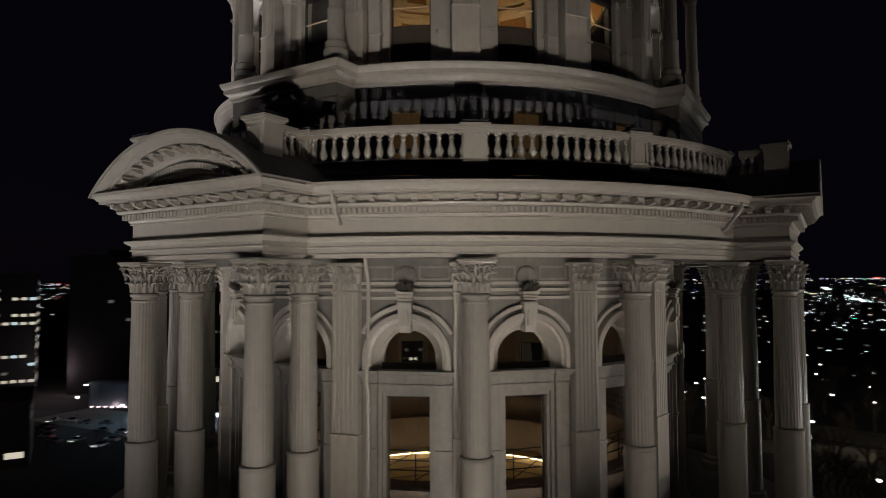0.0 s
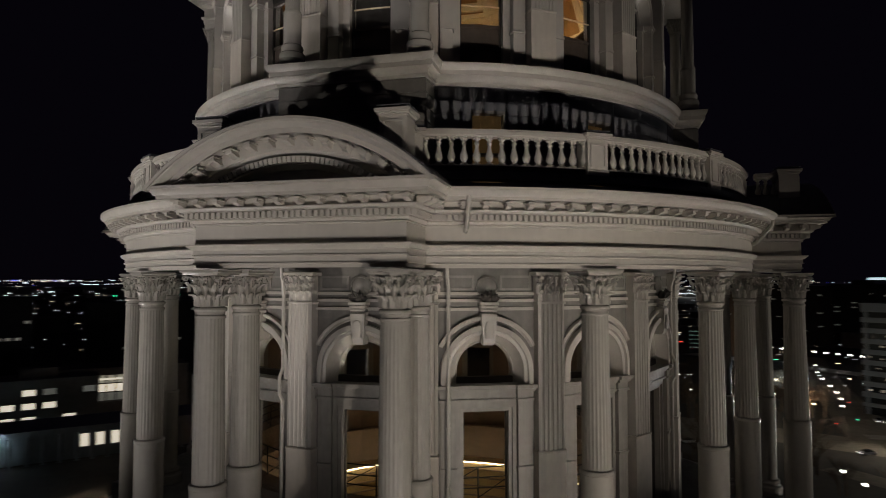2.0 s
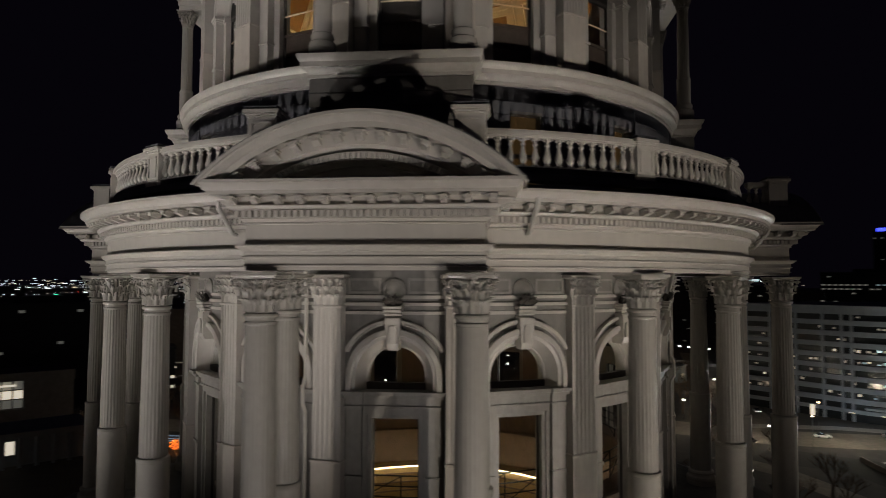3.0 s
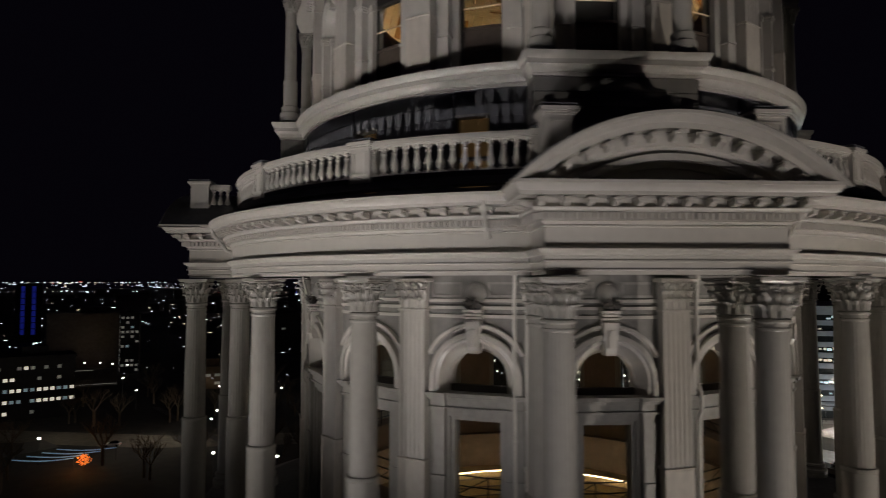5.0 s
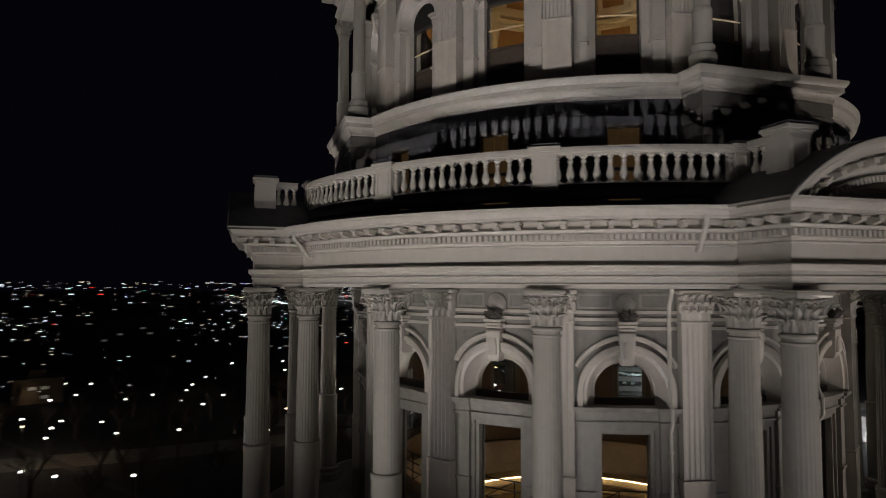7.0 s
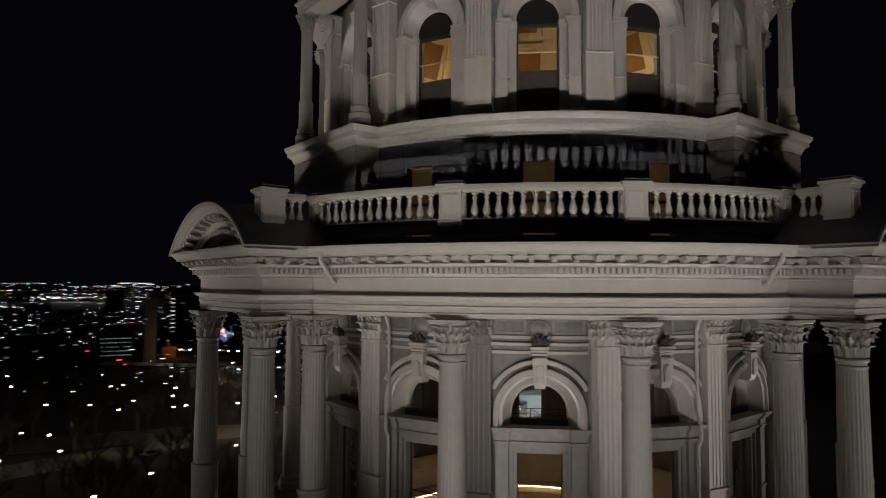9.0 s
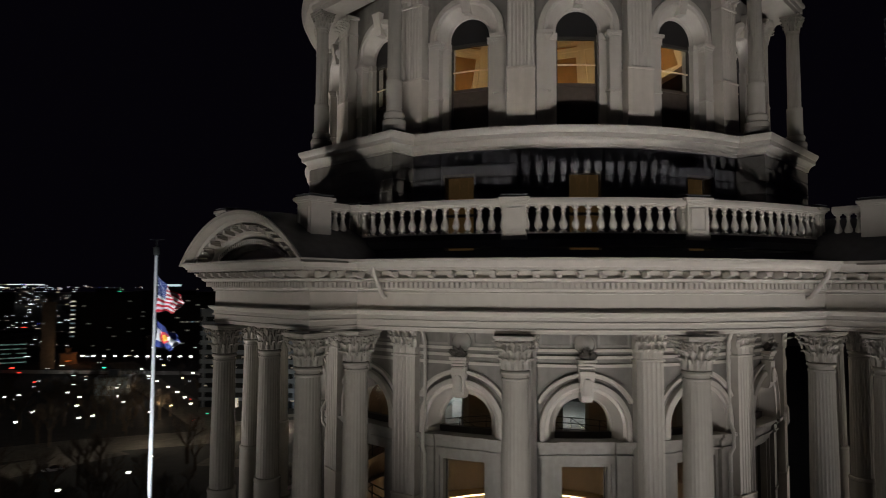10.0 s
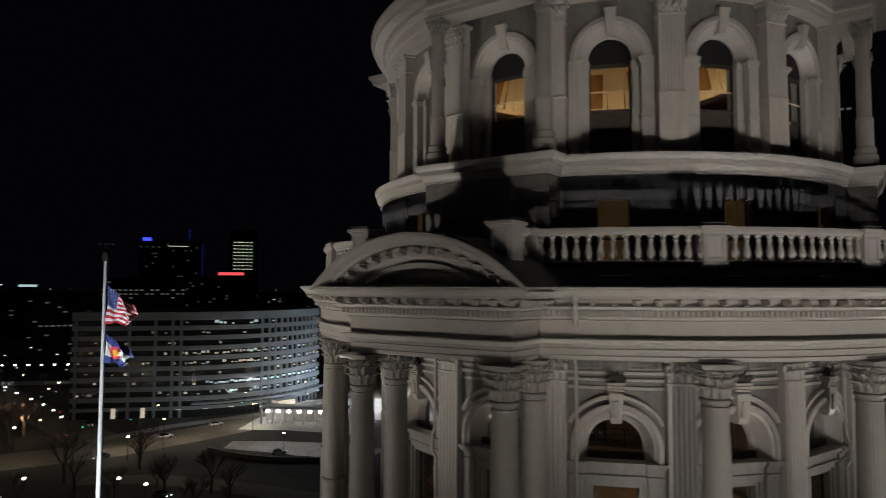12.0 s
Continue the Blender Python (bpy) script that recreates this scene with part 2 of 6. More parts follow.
structure("wall_drum_base", bm, WALL, "plain pale stone base of the tower", "wall")
bm = bmesh.new()
box(bm, -46, 46, -46, 46, -48.0, -25.0)
box(bm, -45.2, 45.2, -45.2, 45.2, -25.0, -24.0)
structure("roof_main_block", bm, ROOFING, "dark flat roof of the main building", "roof")

# the great entablature
ENT = (11.02, 2.40, 12.16)
bm = bmesh.new()
moulding(bm, *ENT, [(-0.80, 0.15), (-0.03, 0.13), (-0.03, 0.20), (0.02, 0.21), (0.02, 0.235), (-0.01, 0.24), (-0.01, 0.365), (0.04, 0.375), (0.04, 0.40), (0.01, 0.405), (0.01, 0.50), (0.04, 0.515), (0.06, 0.53),
                    (0.10, 0.56), (0.135, 0.60), (0.135, 0.625), (-0.01, 0.635), (-0.02, 0.76), (-0.02, 1.03), (0.03, 1.04), (0.03, 1.065), (0.0, 1.07), (0.04, 1.10), (0.07, 1.14), (0.06, 1.16), (0.06, 1.30),
                    (0.22, 1.31), (0.25, 1.33), (0.275, 1.37), (0.275, 1.385), (0.165, 1.39), (0.165, 1.56), (0.20, 1.575), (0.56, 1.575), (0.56, 1.64), (0.60, 1.645), (0.62, 1.69), (0.68, 1.75), (0.72, 1.77), (0.72, 1.83), (-0.30, 1.90)], 48)
entablature = structure("entablature", bm, STONE, "deep pale moulded entablature round the drum", "entablature")

# its small square dentils
bm = bmesh.new()


def dentil(bm, m):
    vs = [bm.verts.new(m @ Vector(p)) for p in ((-.040, 0, 0), (.040, 0, 0), (.040, 0, .125), (-.040, 0, .125), (-.040, -.14, 0), (.040, -.14, 0), (.040, -.14, .13), (-.040, -.14, .13))]
    for q in ((4, 5, 6, 7), (0, 1, 5, 4), (0, 4, 7, 3), (1, 2, 6, 5)):
        bm.faces.new([vs[i] for i in q])


half_deg = math.degrees(math.asin((ENT[1] + 0.12) / (ENT[0] + 0.12)))
count = int((90 - 2 * half_deg) / 0.665)
for az in AX:
    for i in range(count + 1):
        dentil(bm, turn(az + half_deg + (90 - 2 * half_deg) * (i + 0.3) / (count + 0.6)) @ Matrix.Translation((0, -ENT[0] - 0.06, 1.165)))
    k = int((2 * ENT[1] + 0.2) / 0.131)
    for i in range(k + 1):
        dentil(bm, turn(az) @ Matrix.Translation((-ENT[1] - 0.08 + (2 * ENT[1] + 0.16) * i / k, -ENT[2] - 0.06, 1.165)))
    depth = ENT[2] - math.sqrt(ENT[0] ** 2 - ENT[1] ** 2)
    for side in (-1, 1):
        for i in range(1, 10):
            dentil(bm, turn(az) @ Matrix.Translation((side * (ENT[1] + 0.06), -ENT[2] - 0.08 + 0.131 * i, 1.165)) @ Matrix.Rotation(side * math.pi / 2, 4, "Z"))
tagged(part("toothed_band", bm, STONE, entablature, "toothed band", 0), kind="stuff")

# scrolled modillions under its cornice
bm = bmesh.new()
prof = [(0.0, -0.005), (-0.10, -0.015), (-0.17, 0.005), (-0.23, 0.03), (-0.285, 0.035), (-0.30, 0.055), (-0.30, 0.11), (0.0, 0.11)]
rows_to_faces(bm, [[(x, y, z) for y, z in prof] for x in (-0.058, 0.058)], closed=True, caps=True)
box(bm, -0.095, 0.095, -0.335, 0.0, 0.10, 0.125)
box(bm, -0.03, 0.03, -0.22, 0.0, 0.125, 0.165)
modillion = mesh_of("modillion", bm, STONE, 30)


def modillion_at(m, parent):
    part("modillion", modillion, None, parent, m=m)


n_mod = 26
for az in AX:
    for i in range(n_mod):
        modillion_at(turn(az + 45 + 2.46 * (i - (n_mod - 1) / 2)) @ Matrix.Translation((0, -ENT[0] - 0.19, 1.41)), entablature)
    for i in range(12):
        modillion_at(turn(az) @ Matrix.Translation((-2.52 + 5.04 * i / 11, -ENT[2] - 0.19, 1.41)), entablature)
    for side in (-1, 1):
        for i in range(3):
            modillion_at(turn(az) @ Matrix.Translation((side * (ENT[1] + 0.19), -ENT[2] + 0.05 + 0.45 * i, 1.40)) @ Matrix.Rotation(side * math.pi / 2, 4, "Z"), entablature)

# plinth of the balustrade, in dark grey for the shade there; deck behind it
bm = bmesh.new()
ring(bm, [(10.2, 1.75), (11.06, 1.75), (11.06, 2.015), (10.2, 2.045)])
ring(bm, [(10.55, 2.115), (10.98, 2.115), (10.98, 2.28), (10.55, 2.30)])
structure("parapet_plinth", bm, GREY, "plinth under the balustrade, dark grey for its shade", "parapet")
bm = bmesh.new()
ring(bm, [(8.0, 1.9), (10.75, 1.9), (10.75, 2.05), (8.0, 2.05)])
structure("floor_terrace", bm, FLOOR, "grey paved terrace behind the balustrade", "floor")

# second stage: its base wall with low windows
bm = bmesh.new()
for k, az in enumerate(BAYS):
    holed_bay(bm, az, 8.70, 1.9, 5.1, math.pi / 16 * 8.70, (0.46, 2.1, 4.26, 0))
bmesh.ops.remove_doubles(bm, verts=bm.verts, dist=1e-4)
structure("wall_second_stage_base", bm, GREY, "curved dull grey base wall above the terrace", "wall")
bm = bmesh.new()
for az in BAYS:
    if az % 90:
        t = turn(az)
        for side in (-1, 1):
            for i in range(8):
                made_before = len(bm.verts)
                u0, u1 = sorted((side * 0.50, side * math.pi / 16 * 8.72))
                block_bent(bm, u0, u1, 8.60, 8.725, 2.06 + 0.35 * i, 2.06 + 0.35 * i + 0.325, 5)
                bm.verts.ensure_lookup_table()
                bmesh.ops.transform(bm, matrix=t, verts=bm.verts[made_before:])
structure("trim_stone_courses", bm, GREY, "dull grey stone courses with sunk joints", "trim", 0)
for az in AX:
    bm = bmesh.new()
    z = 2.0
    while z < 4.85:
        top = min(z + 0.36, 4.9)
        box(bm, -2.0, 2.0, -9.28, -8.3, z, top - 0.03)
        box(bm, -1.97, 1.97, -9.25, -8.3, top - 0.03, top)
        z += 0.36
    structure("wall_second_stage_porch", bm, WALL, "pale rusticated block under a pair of columns", "wall", 0, UP @ turn(az))

SEC = (8.74, 2.0, 9.28)
bm = bmesh.new()
moulding(bm, *SEC, [(-0.3, 4.86), (0.03, 4.88), (0.03, 4.95), (0.06, 4.97), (0.08, 5.04), (0.15, 5.10), (0.19, 5.12), (0.19, 5.24), (0.22, 5.26), (0.25, 5.32), (0.27, 5.38), (0.27, 5.42), (-0.75, 5.56)], 40)
structure("cornice_second_stage", bm, STONE, "pale moulded cornice under the upper windows", "cornice")

# second stage: the drum of arched windows
bm = bmesh.new()
for az in BAYS:
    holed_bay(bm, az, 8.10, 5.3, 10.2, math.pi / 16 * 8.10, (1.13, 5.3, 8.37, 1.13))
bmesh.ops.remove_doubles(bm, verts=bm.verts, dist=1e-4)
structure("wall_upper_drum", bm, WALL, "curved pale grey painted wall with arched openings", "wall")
bm = bmesh.new()
for az in BAYS:
    holed_bay(bm, az, 7.45, 5.3, 16.0, math.pi / 16 * 7.45, (0.62, 5.9, 8.37, 0.62))
bmesh.ops.remove_doubles(bm, verts=bm.verts, dist=1e-4)
structure("wall_upper_inner", bm, BROWN, "dim brown inner wall of the upper drum", "wall")
bm = bmesh.new()
ring(bm, [(0.05, 5.2), (8.4, 5.2), (8.4, 5.3), (0.05, 5.3)])
structure("floor_upper_drum", bm, BROWN, "dark floor inside the upper drum", "floor")

UPE = (8.52, 2.05, 9.22)
bm = bmesh.new()
moulding(bm, *UPE, [(-0.75, 9.98), (0.0, 9.96), (0.0, 10.12), (0.03, 10.13), (0.03, 10.28), (0.09, 10.33), (0.10, 10.40), (0.02, 10.43), (0.02, 10.74), (0.08, 10.78), (0.10, 10.86),
                    (0.20, 10.92), (0.22, 11.0), (0.55, 11.05), (0.56, 11.18), (0.62, 11.24), (0.70, 11.36), (0.70, 11.44), (-0.2, 11.6), (-0.2, 12.2), (-0.12, 12.25), (-0.12, 12.4), (-0.6, 12.5)], 40)
up_ent = structure("entablature_upper", bm, STONE, "pale moulded upper entablature", "entablature")
bm = bmesh.new()
for az in AX:
    a0 = math.degrees(math.asin((UPE[1] + .1) / (UPE[0] + .1)))
    for i in range(66):
        dentil(bm, turn(az + a0 + (90 - 2 * a0) * (i + 0.5) / 66) @ Matrix.Translation((0, -UPE[0] - 0.09, 10.87)))
    for i in range(29):
        dentil(bm, turn(az) @ Matrix.Translation((-2.1 + 4.2 * i / 28, -UPE[2] - 0.09, 10.87)))
    for side in (-1, 1):
        for i in range(6):
            dentil(bm, turn(az) @ Matrix.Translation((side * (UPE[1] + 0.09), -UPE[2] - .05 + .15 * i, 10.87)) @ Matrix.Rotation(side * math.pi / 2, 4, "Z"))
tagged(part("toothed_band", bm, STONE, up_ent, "toothed band", 0), kind="stuff")
bm = bmesh.new()
ring(bm, [(7.5, 12.3), (8.0, 12.3), (8.0, 16.6), (0.05, 17.2), (0.05, 16.9), (7.5, 16.2)], 96)
structure("roof_upper_drum", bm, ROOFING, "plain dark roof closing the upper drum", "roof")

# ---- columns ----


def fluted_rows(profile, flutes, depth, cx=0.0, cy=0.0, fine=5):
    rows = []
    for r, z in profile:
        row = []
        for i in range(flutes * fine):
            a = 2 * math.pi * i / (flutes * fine)
            f = (i % fine) / fine
            d = depth * (math.sin(math.pi * (f * fine - 1) / (fine - 1)) if f * fine >= 1 else 0)
            row.append((cx + (r - d) * math.cos(a), cy + (r - d) * math.sin(a), z))
        rows.append(row)
    return rows


def leaf_mesh(name, r0, z0, tall, wide, out, mat):
    """An acanthus leaf that grows up a bell and curls over, facing south."""
    bm = bmesh.new()
    rows = []
    for t, side, lip in ((0.0, 0.75, 0.0), (0.3, 0.95, 0.0), (0.45, 0.82, 0.02), (0.62, 1.0, 0.10), (0.76, 0.85, 0.35), (0.88, 0.72, 0.75), (0.95, 0.55, 1.0), (0.93, 0.40, 1.12), (0.84, 0.22, 1.15)):
        w, z = wide * side, z0 + tall * t
        y = -(r0 + 0.02 + out * lip)
        rows.append([(-w, y + 0.03, z), (-w * 0.45, y - 0.012, z), (0, y - 0.03, z + 0.01), (w * 0.45, y - 0.012, z), (w, y + 0.03, z), (w * .5, y + 0.05, z + 0.02 * lip), (-w * .5, y + 0.05, z + 0.02 * lip)])
    rows_to_faces(bm, rows, closed=True, caps=True)
    return mesh_of(name, bm, mat, 25)


def volute_mesh(name, r, z, size, mat):
    """A corner scroll, facing south before it is turned to its corner."""
    bm = bmesh.new()
    rows = []
    for i in range(17):
        t = i / 16
        a = -math.pi * 0.5 + 2.6 * math.pi * t
        rad = size * (1 - 0.75 * t)
        cy, cz = -r, z
        th = 0.035
        rows.append([(sx * th * (1.2 - .5 * t), cy + (rad + e) * math.sin(a), cz + (rad + e) * math.cos(a)) for sx, e in ((-1, 0), (1, 0), (1, -0.025), (-1, -0.025))])
    rows_to_faces(bm, rows, closed=True, caps=True)
    tube(bm, [(0, -r + size, z - size * 3.2), (0, -r + size * 0.9, z - size * 1.6), (0, -r + size * .2, z - size * .9)], 0.035, 6)
    return mesh_of(name, bm, mat, 30)


def abacus_bm(half, z0, z1, cut):
    """A slab with hollowed sides and clipped corners."""
    pts = []
    for q in range(4):
        for i in range(9):
            t = -1 + 2 * i / 8
            x = t * half * 0.985
            y = -half + cut * (1 - t * t)
            a = q * math.pi / 2
            pts.append((x * math.cos(a) - y * math.sin(a), x * math.sin(a) + y * math.cos(a)))
    bm = bmesh.new()
    dz = z1 - z0
    rows_to_faces(bm, [[(x * s, y * s, z) for x, y in pts] for s, z in ((0.90, z0), (0.93, z0 + dz * .35), (0.98, z0 + dz * .45), (1.0, z0 + dz * .55), (1.0, z1))], closed=True, caps=True)
    return bm


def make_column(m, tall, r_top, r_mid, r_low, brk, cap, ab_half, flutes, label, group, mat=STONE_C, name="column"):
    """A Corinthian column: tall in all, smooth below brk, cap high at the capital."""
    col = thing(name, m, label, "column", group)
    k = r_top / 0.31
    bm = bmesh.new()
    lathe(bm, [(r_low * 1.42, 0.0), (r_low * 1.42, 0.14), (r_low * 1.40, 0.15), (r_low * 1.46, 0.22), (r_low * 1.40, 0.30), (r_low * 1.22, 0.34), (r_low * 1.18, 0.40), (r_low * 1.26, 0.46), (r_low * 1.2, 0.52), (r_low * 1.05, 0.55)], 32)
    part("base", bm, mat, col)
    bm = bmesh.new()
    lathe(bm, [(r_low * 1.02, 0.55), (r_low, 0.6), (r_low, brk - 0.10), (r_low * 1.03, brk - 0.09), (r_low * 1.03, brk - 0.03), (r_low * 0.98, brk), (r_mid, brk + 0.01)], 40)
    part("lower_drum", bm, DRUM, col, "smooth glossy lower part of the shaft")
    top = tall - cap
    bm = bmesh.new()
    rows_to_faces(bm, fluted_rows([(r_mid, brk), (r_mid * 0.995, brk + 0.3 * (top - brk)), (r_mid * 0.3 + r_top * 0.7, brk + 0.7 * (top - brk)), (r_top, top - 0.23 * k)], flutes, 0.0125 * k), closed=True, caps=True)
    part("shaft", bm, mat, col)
    bm = bmesh.new()
    lathe(bm, [(r_top * 0.98, top - 0.25 * k), (r_top * 1.05, top - 0.245 * k), (r_top * 1.08, top - 0.215 * k), (r_top * 1.06, top - 0.18 * k), (r_top * 0.98, top - 0.175 * k), (r_top * 0.99, top - 0.10 * k), (r_top * 1.10, top - 0.095 * k), (r_top * 1.15, top - 0.055 * k), (r_top * 1.11, top - 0.015 * k), (r_top * 0.97, top)], 32)
    part("neck_ring", bm, mat, col)
    bm = bmesh.new()
    lathe(bm, [(r_top * 0.97, top - 0.02), (r_top * 0.99, top + cap * 0.45), (r_top * 1.1, top + cap * 0.7), (r_top * 1.32, top + cap * 0.86), (r_top * 1.34, top + cap * 0.88)], 24)
    bell = part("capital", bm, mat, col, "leafy carved capital")
    low = leaf_mesh("leaf", r_top, top + 0.02 * k, cap * 0.34, 0.072 * k, 0.10 * k, mat)
    high = leaf_mesh("leaf", r_top * 1.0, top + cap * 0.20, cap * 0.44, 0.070 * k, 0.15 * k, mat)
    stem = leaf_mesh("leaf", r_top * 1.04, top + cap * 0.52, cap * 0.31, 0.055 * k, 0.16 * k, mat)
    vol = volute_mesh("volute", ab_half * 1.14, top + cap * 0.76, 0.085 * k, mat)
    small = volute_mesh("volute", ab_half * 0.80, top + cap * 0.78, 0.055 * k, mat)
    for i in range(12):
        part("leaf", low, None, bell, m=Matrix.Rotation(math.pi / 6 * i, 4, "Z"))
        part("leaf", high, None, bell, m=Matrix.Rotation(math.pi / 6 * (i + 0.5), 4, "Z"))
        part("leaf", stem, None, bell, m=Matrix.Rotation(math.pi / 6 * i, 4, "Z"))
    for i in range(4):
        part("volute", vol, None, bell, m=Matrix.Rotation(math.pi / 2 * (i + 0.5), 4, "Z"))
        for s in (-1, 1):
            part("volute", small, None, bell, m=Matrix.Rotation(math.pi / 2 * i + s * 0.30, 4, "Z"))
    part("abacus", abacus_bm(ab_half, tall - cap * 0.13, tall, 0.035 * k), mat, col)
    return col


BIG = "big columns round the drum"
first = make_column(place(-78.75, (0, -10.74, -8.0)), 8.085, 0.302, 0.336, 0.388, 3.55, 0.795, 0.465, 24,
                    "tall pale painted fluted Corinthian column of the drum", BIG)
for k in range(16):
    az = -78.75 + 22.5 * k
    if k:
        copy_thing(first, place(az, (0, -10.74, -8.0)))
for az in AX:
    for side in (-1, 1):
        ob = copy_thing(first, place(az, (side * 2.10, -11.965, -8.0)))
        tagged(ob, "tall pale fluted Corinthian column carrying a curved pediment")

UPC = "slender columns of the upper drum"
small_col = make_column(place(-90, (-1.76, -9.02, 5.52)), 4.46, 0.185, 0.20, 0.235, 1.45, 0.50, 0.30, 20,
                        "slender pale Corinthian column before the upper drum", UPC, name="slender_column")
for az in AX:
    for side in (-1, 1):
        if not (az == -90 and side == -1):
            copy_thing(small_col, place(az, (side * 1.76, -9.02, 5.52)))

# ---- pilasters ----


def fluted_face(half, back, face, flutes, depth, z):
    """The outline of a flat pilaster with grooves in its face."""
    row = [(-half, -back, z), (-half, -face, z)]
    pitch = (2 * half - 0.10) / flutes
    for i in range(flutes):
        x0 = -half + 0.05 + pitch * i
        row += [(x0 + pitch * 0.15, -face, z), (x0 + pitch * 0.3, -face + depth, z), (x0 + pitch * 0.7, -face + depth, z), (x0 + pitch * 0.85, -face, z)]
    return row + [(half, -face, z), (half, -back, z)]


def make_pilaster(az, half, back, face, z0, brk, z1, cap, flutes, label, group, name="pilaster"):
    base = (0, -face, z0)
    p = thing(name, place(az, base), label, "pilaster", group)
    bm = bmesh.new()
    box(bm, -half - 0.10, half + 0.10, -face - 0.10, -back, z0, z0 + 0.10)
    box(bm, -half - 0.06, half + 0.06, -face - 0.06, -back, z0 + 0.10, z0 + 0.19, 0.015)
    part("base", fit(bm, base), STONE, p)
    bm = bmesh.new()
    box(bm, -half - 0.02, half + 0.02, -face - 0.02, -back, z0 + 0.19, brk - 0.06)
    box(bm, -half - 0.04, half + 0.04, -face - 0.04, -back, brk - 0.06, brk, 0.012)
    # foot coloured brighter than the shaft, as if lit from below
    part("dado", fit(bm, base), DADO, p, "cream foot of the pilaster, coloured paler for lamplight from below")
    bm = bmesh.new()
    rows_to_faces(bm, [fluted_face(half, back, face, flutes, 0.020, z) for z in (brk, z1 - cap)], closed=True, caps=True)
    part("shaft", fit(bm, base), STONE, p)
    bm = bmesh.new()
    box(bm, -half - 0.035, half + 0.035, -face - 0.035, -back, z1 - cap, z1 - cap + 0.06, 0.01)
    box(bm, -half, half, -face, -back, z1 - cap + 0.06, z1 - 0.1)
    c = part("capital", fit(bm, base), STONE, p, "leafy carved flat capital")
    k = half / 0.31
    leafs = leaf_mesh("leaf", 0.0, 0.0, cap * 0.36, half * 0.20, 0.13 * k, STONE)
    for tier, xs in enumerate(((-0.8, -0.27, 0.27, 0.8), (-1.0, -0.53, 0, 0.53, 1.0), (-0.8, -0.27, 0.27, 0.8))):
        for x in xs:
            part("leaf", leafs, None, c, m=Matrix.Translation((x * half, -0.012 * tier, z1 - cap + 0.07 + cap * 0.23 * tier - z0)))
    vol = volute_mesh("volute", 0.06, z1 - cap * 0.24 - z0, 0.075 * k, STONE)
    for s in (-1, 1):
        part("volute", vol, None, c, m=Matrix.Translation((s * half, 0, 0)) @ Matrix.Rotation(s * 0.78, 4, "Z"))
    bm = bmesh.new()
    box(bm, -half - 0.12, half + 0.12, -face - 0.13, -back, z1 - 0.10, z1, 0.02)
    part("abacus", fit(bm, base), STONE, p)
    return p


pil = make_pilaster(-78.75, 0.385, 8.2, 8.70, -8.0, -4.55, 0.085, 0.84, 5, "pale fluted pilaster on the drum wall", "pilasters behind the columns")
for k in range(1, 16):
    copy_thing(pil, place(-78.75 + 22.5 * k, (0, -8.70, -8.0)))
upil = make_pilaster(-78.75, 0.36, 7.9, 8.42, 5.56, 7.22, 9.98, 0.62, 6, "pale flat pilaster between upper arched windows", "pilasters of the upper drum")
for k in range(1, 16):
    copy_thing(upil, place(-78.75 + 22.5 * k, (0, -8.42, 5.56)))

# ---- arched windows ----


def arch_skin(bm, prof, cz, foot, n=24):
    """Sweeps (arch radius, distance from the axis) round a half circle, with straight legs down to foot."""
    rows = []
    steps = [(None, -1)] + [(math.pi * i / n, 0) for i in range(n + 1)] + [(None, 1)]
    for th, s in steps:
        row = []
        for ra, r in prof:
            if th is None:
                u, z = (ra if s < 0 else -ra), foot
            else:
                u, z = ra * math.cos(th), cz + ra * math.sin(th)
            row.append(bent(u, r, z))
        rows.append(row)
    rows_to_faces(bm, rows)


def half_disc(bm, ra, r, cz, foot, n=24):
    pts = [(ra, foot)] + [(ra * math.cos(math.pi * i / n), cz + ra * math.sin(math.pi * i / n)) for i in range(n + 1)] + [(-ra, foot)]
    flat = [(r * math.sin(u / r), z) for u, z in pts]
    rows_to_faces(bm, [[(x, -y, z) for x, z in flat] for y in (r, r - 0.012)], closed=True, caps=True)


def crest_bm(w, tall, y, z):
    """A spiky leaf ornament on a keystone."""
    rnd = random.Random(7)
    bm = bmesh.new()
    for i in range(26):
        a = math.pi * (0.06 + 0.88 * rnd.random())
        ln = tall * (0.7 + 0.35 * rnd.random())
        d = Vector((math.cos(a) * w * 1.0, -0.10 - 0.16 * rnd.random(), math.sin(a) * ln))
        o = Vector((math.cos(a) * w * 0.25, y, z))
        s = Vector((-math.sin(a), 0.2, math.cos(a))) * 0.055
        f = Vector((0, -0.04, 0.02))
        rows_to_faces(bm, [[o - s, o + f, o + s, o - f], [o + d * .6 - s, o + d * .6 + f * 1.6, o + d * .6 + s, o + d * .6 - f], [o + d - s * .15, o + d + f * .2, o + d + s * .15, o + d - f * .2]], closed=True, caps=True)
    lathe(bm, [(0.02, z - 0.02), (w * 0.55, z), (w * 0.6, z + tall * .25), (w * 0.4, z + tall * .6), (0.02, z + tall * .75)], 12, 0, y)
    return bm


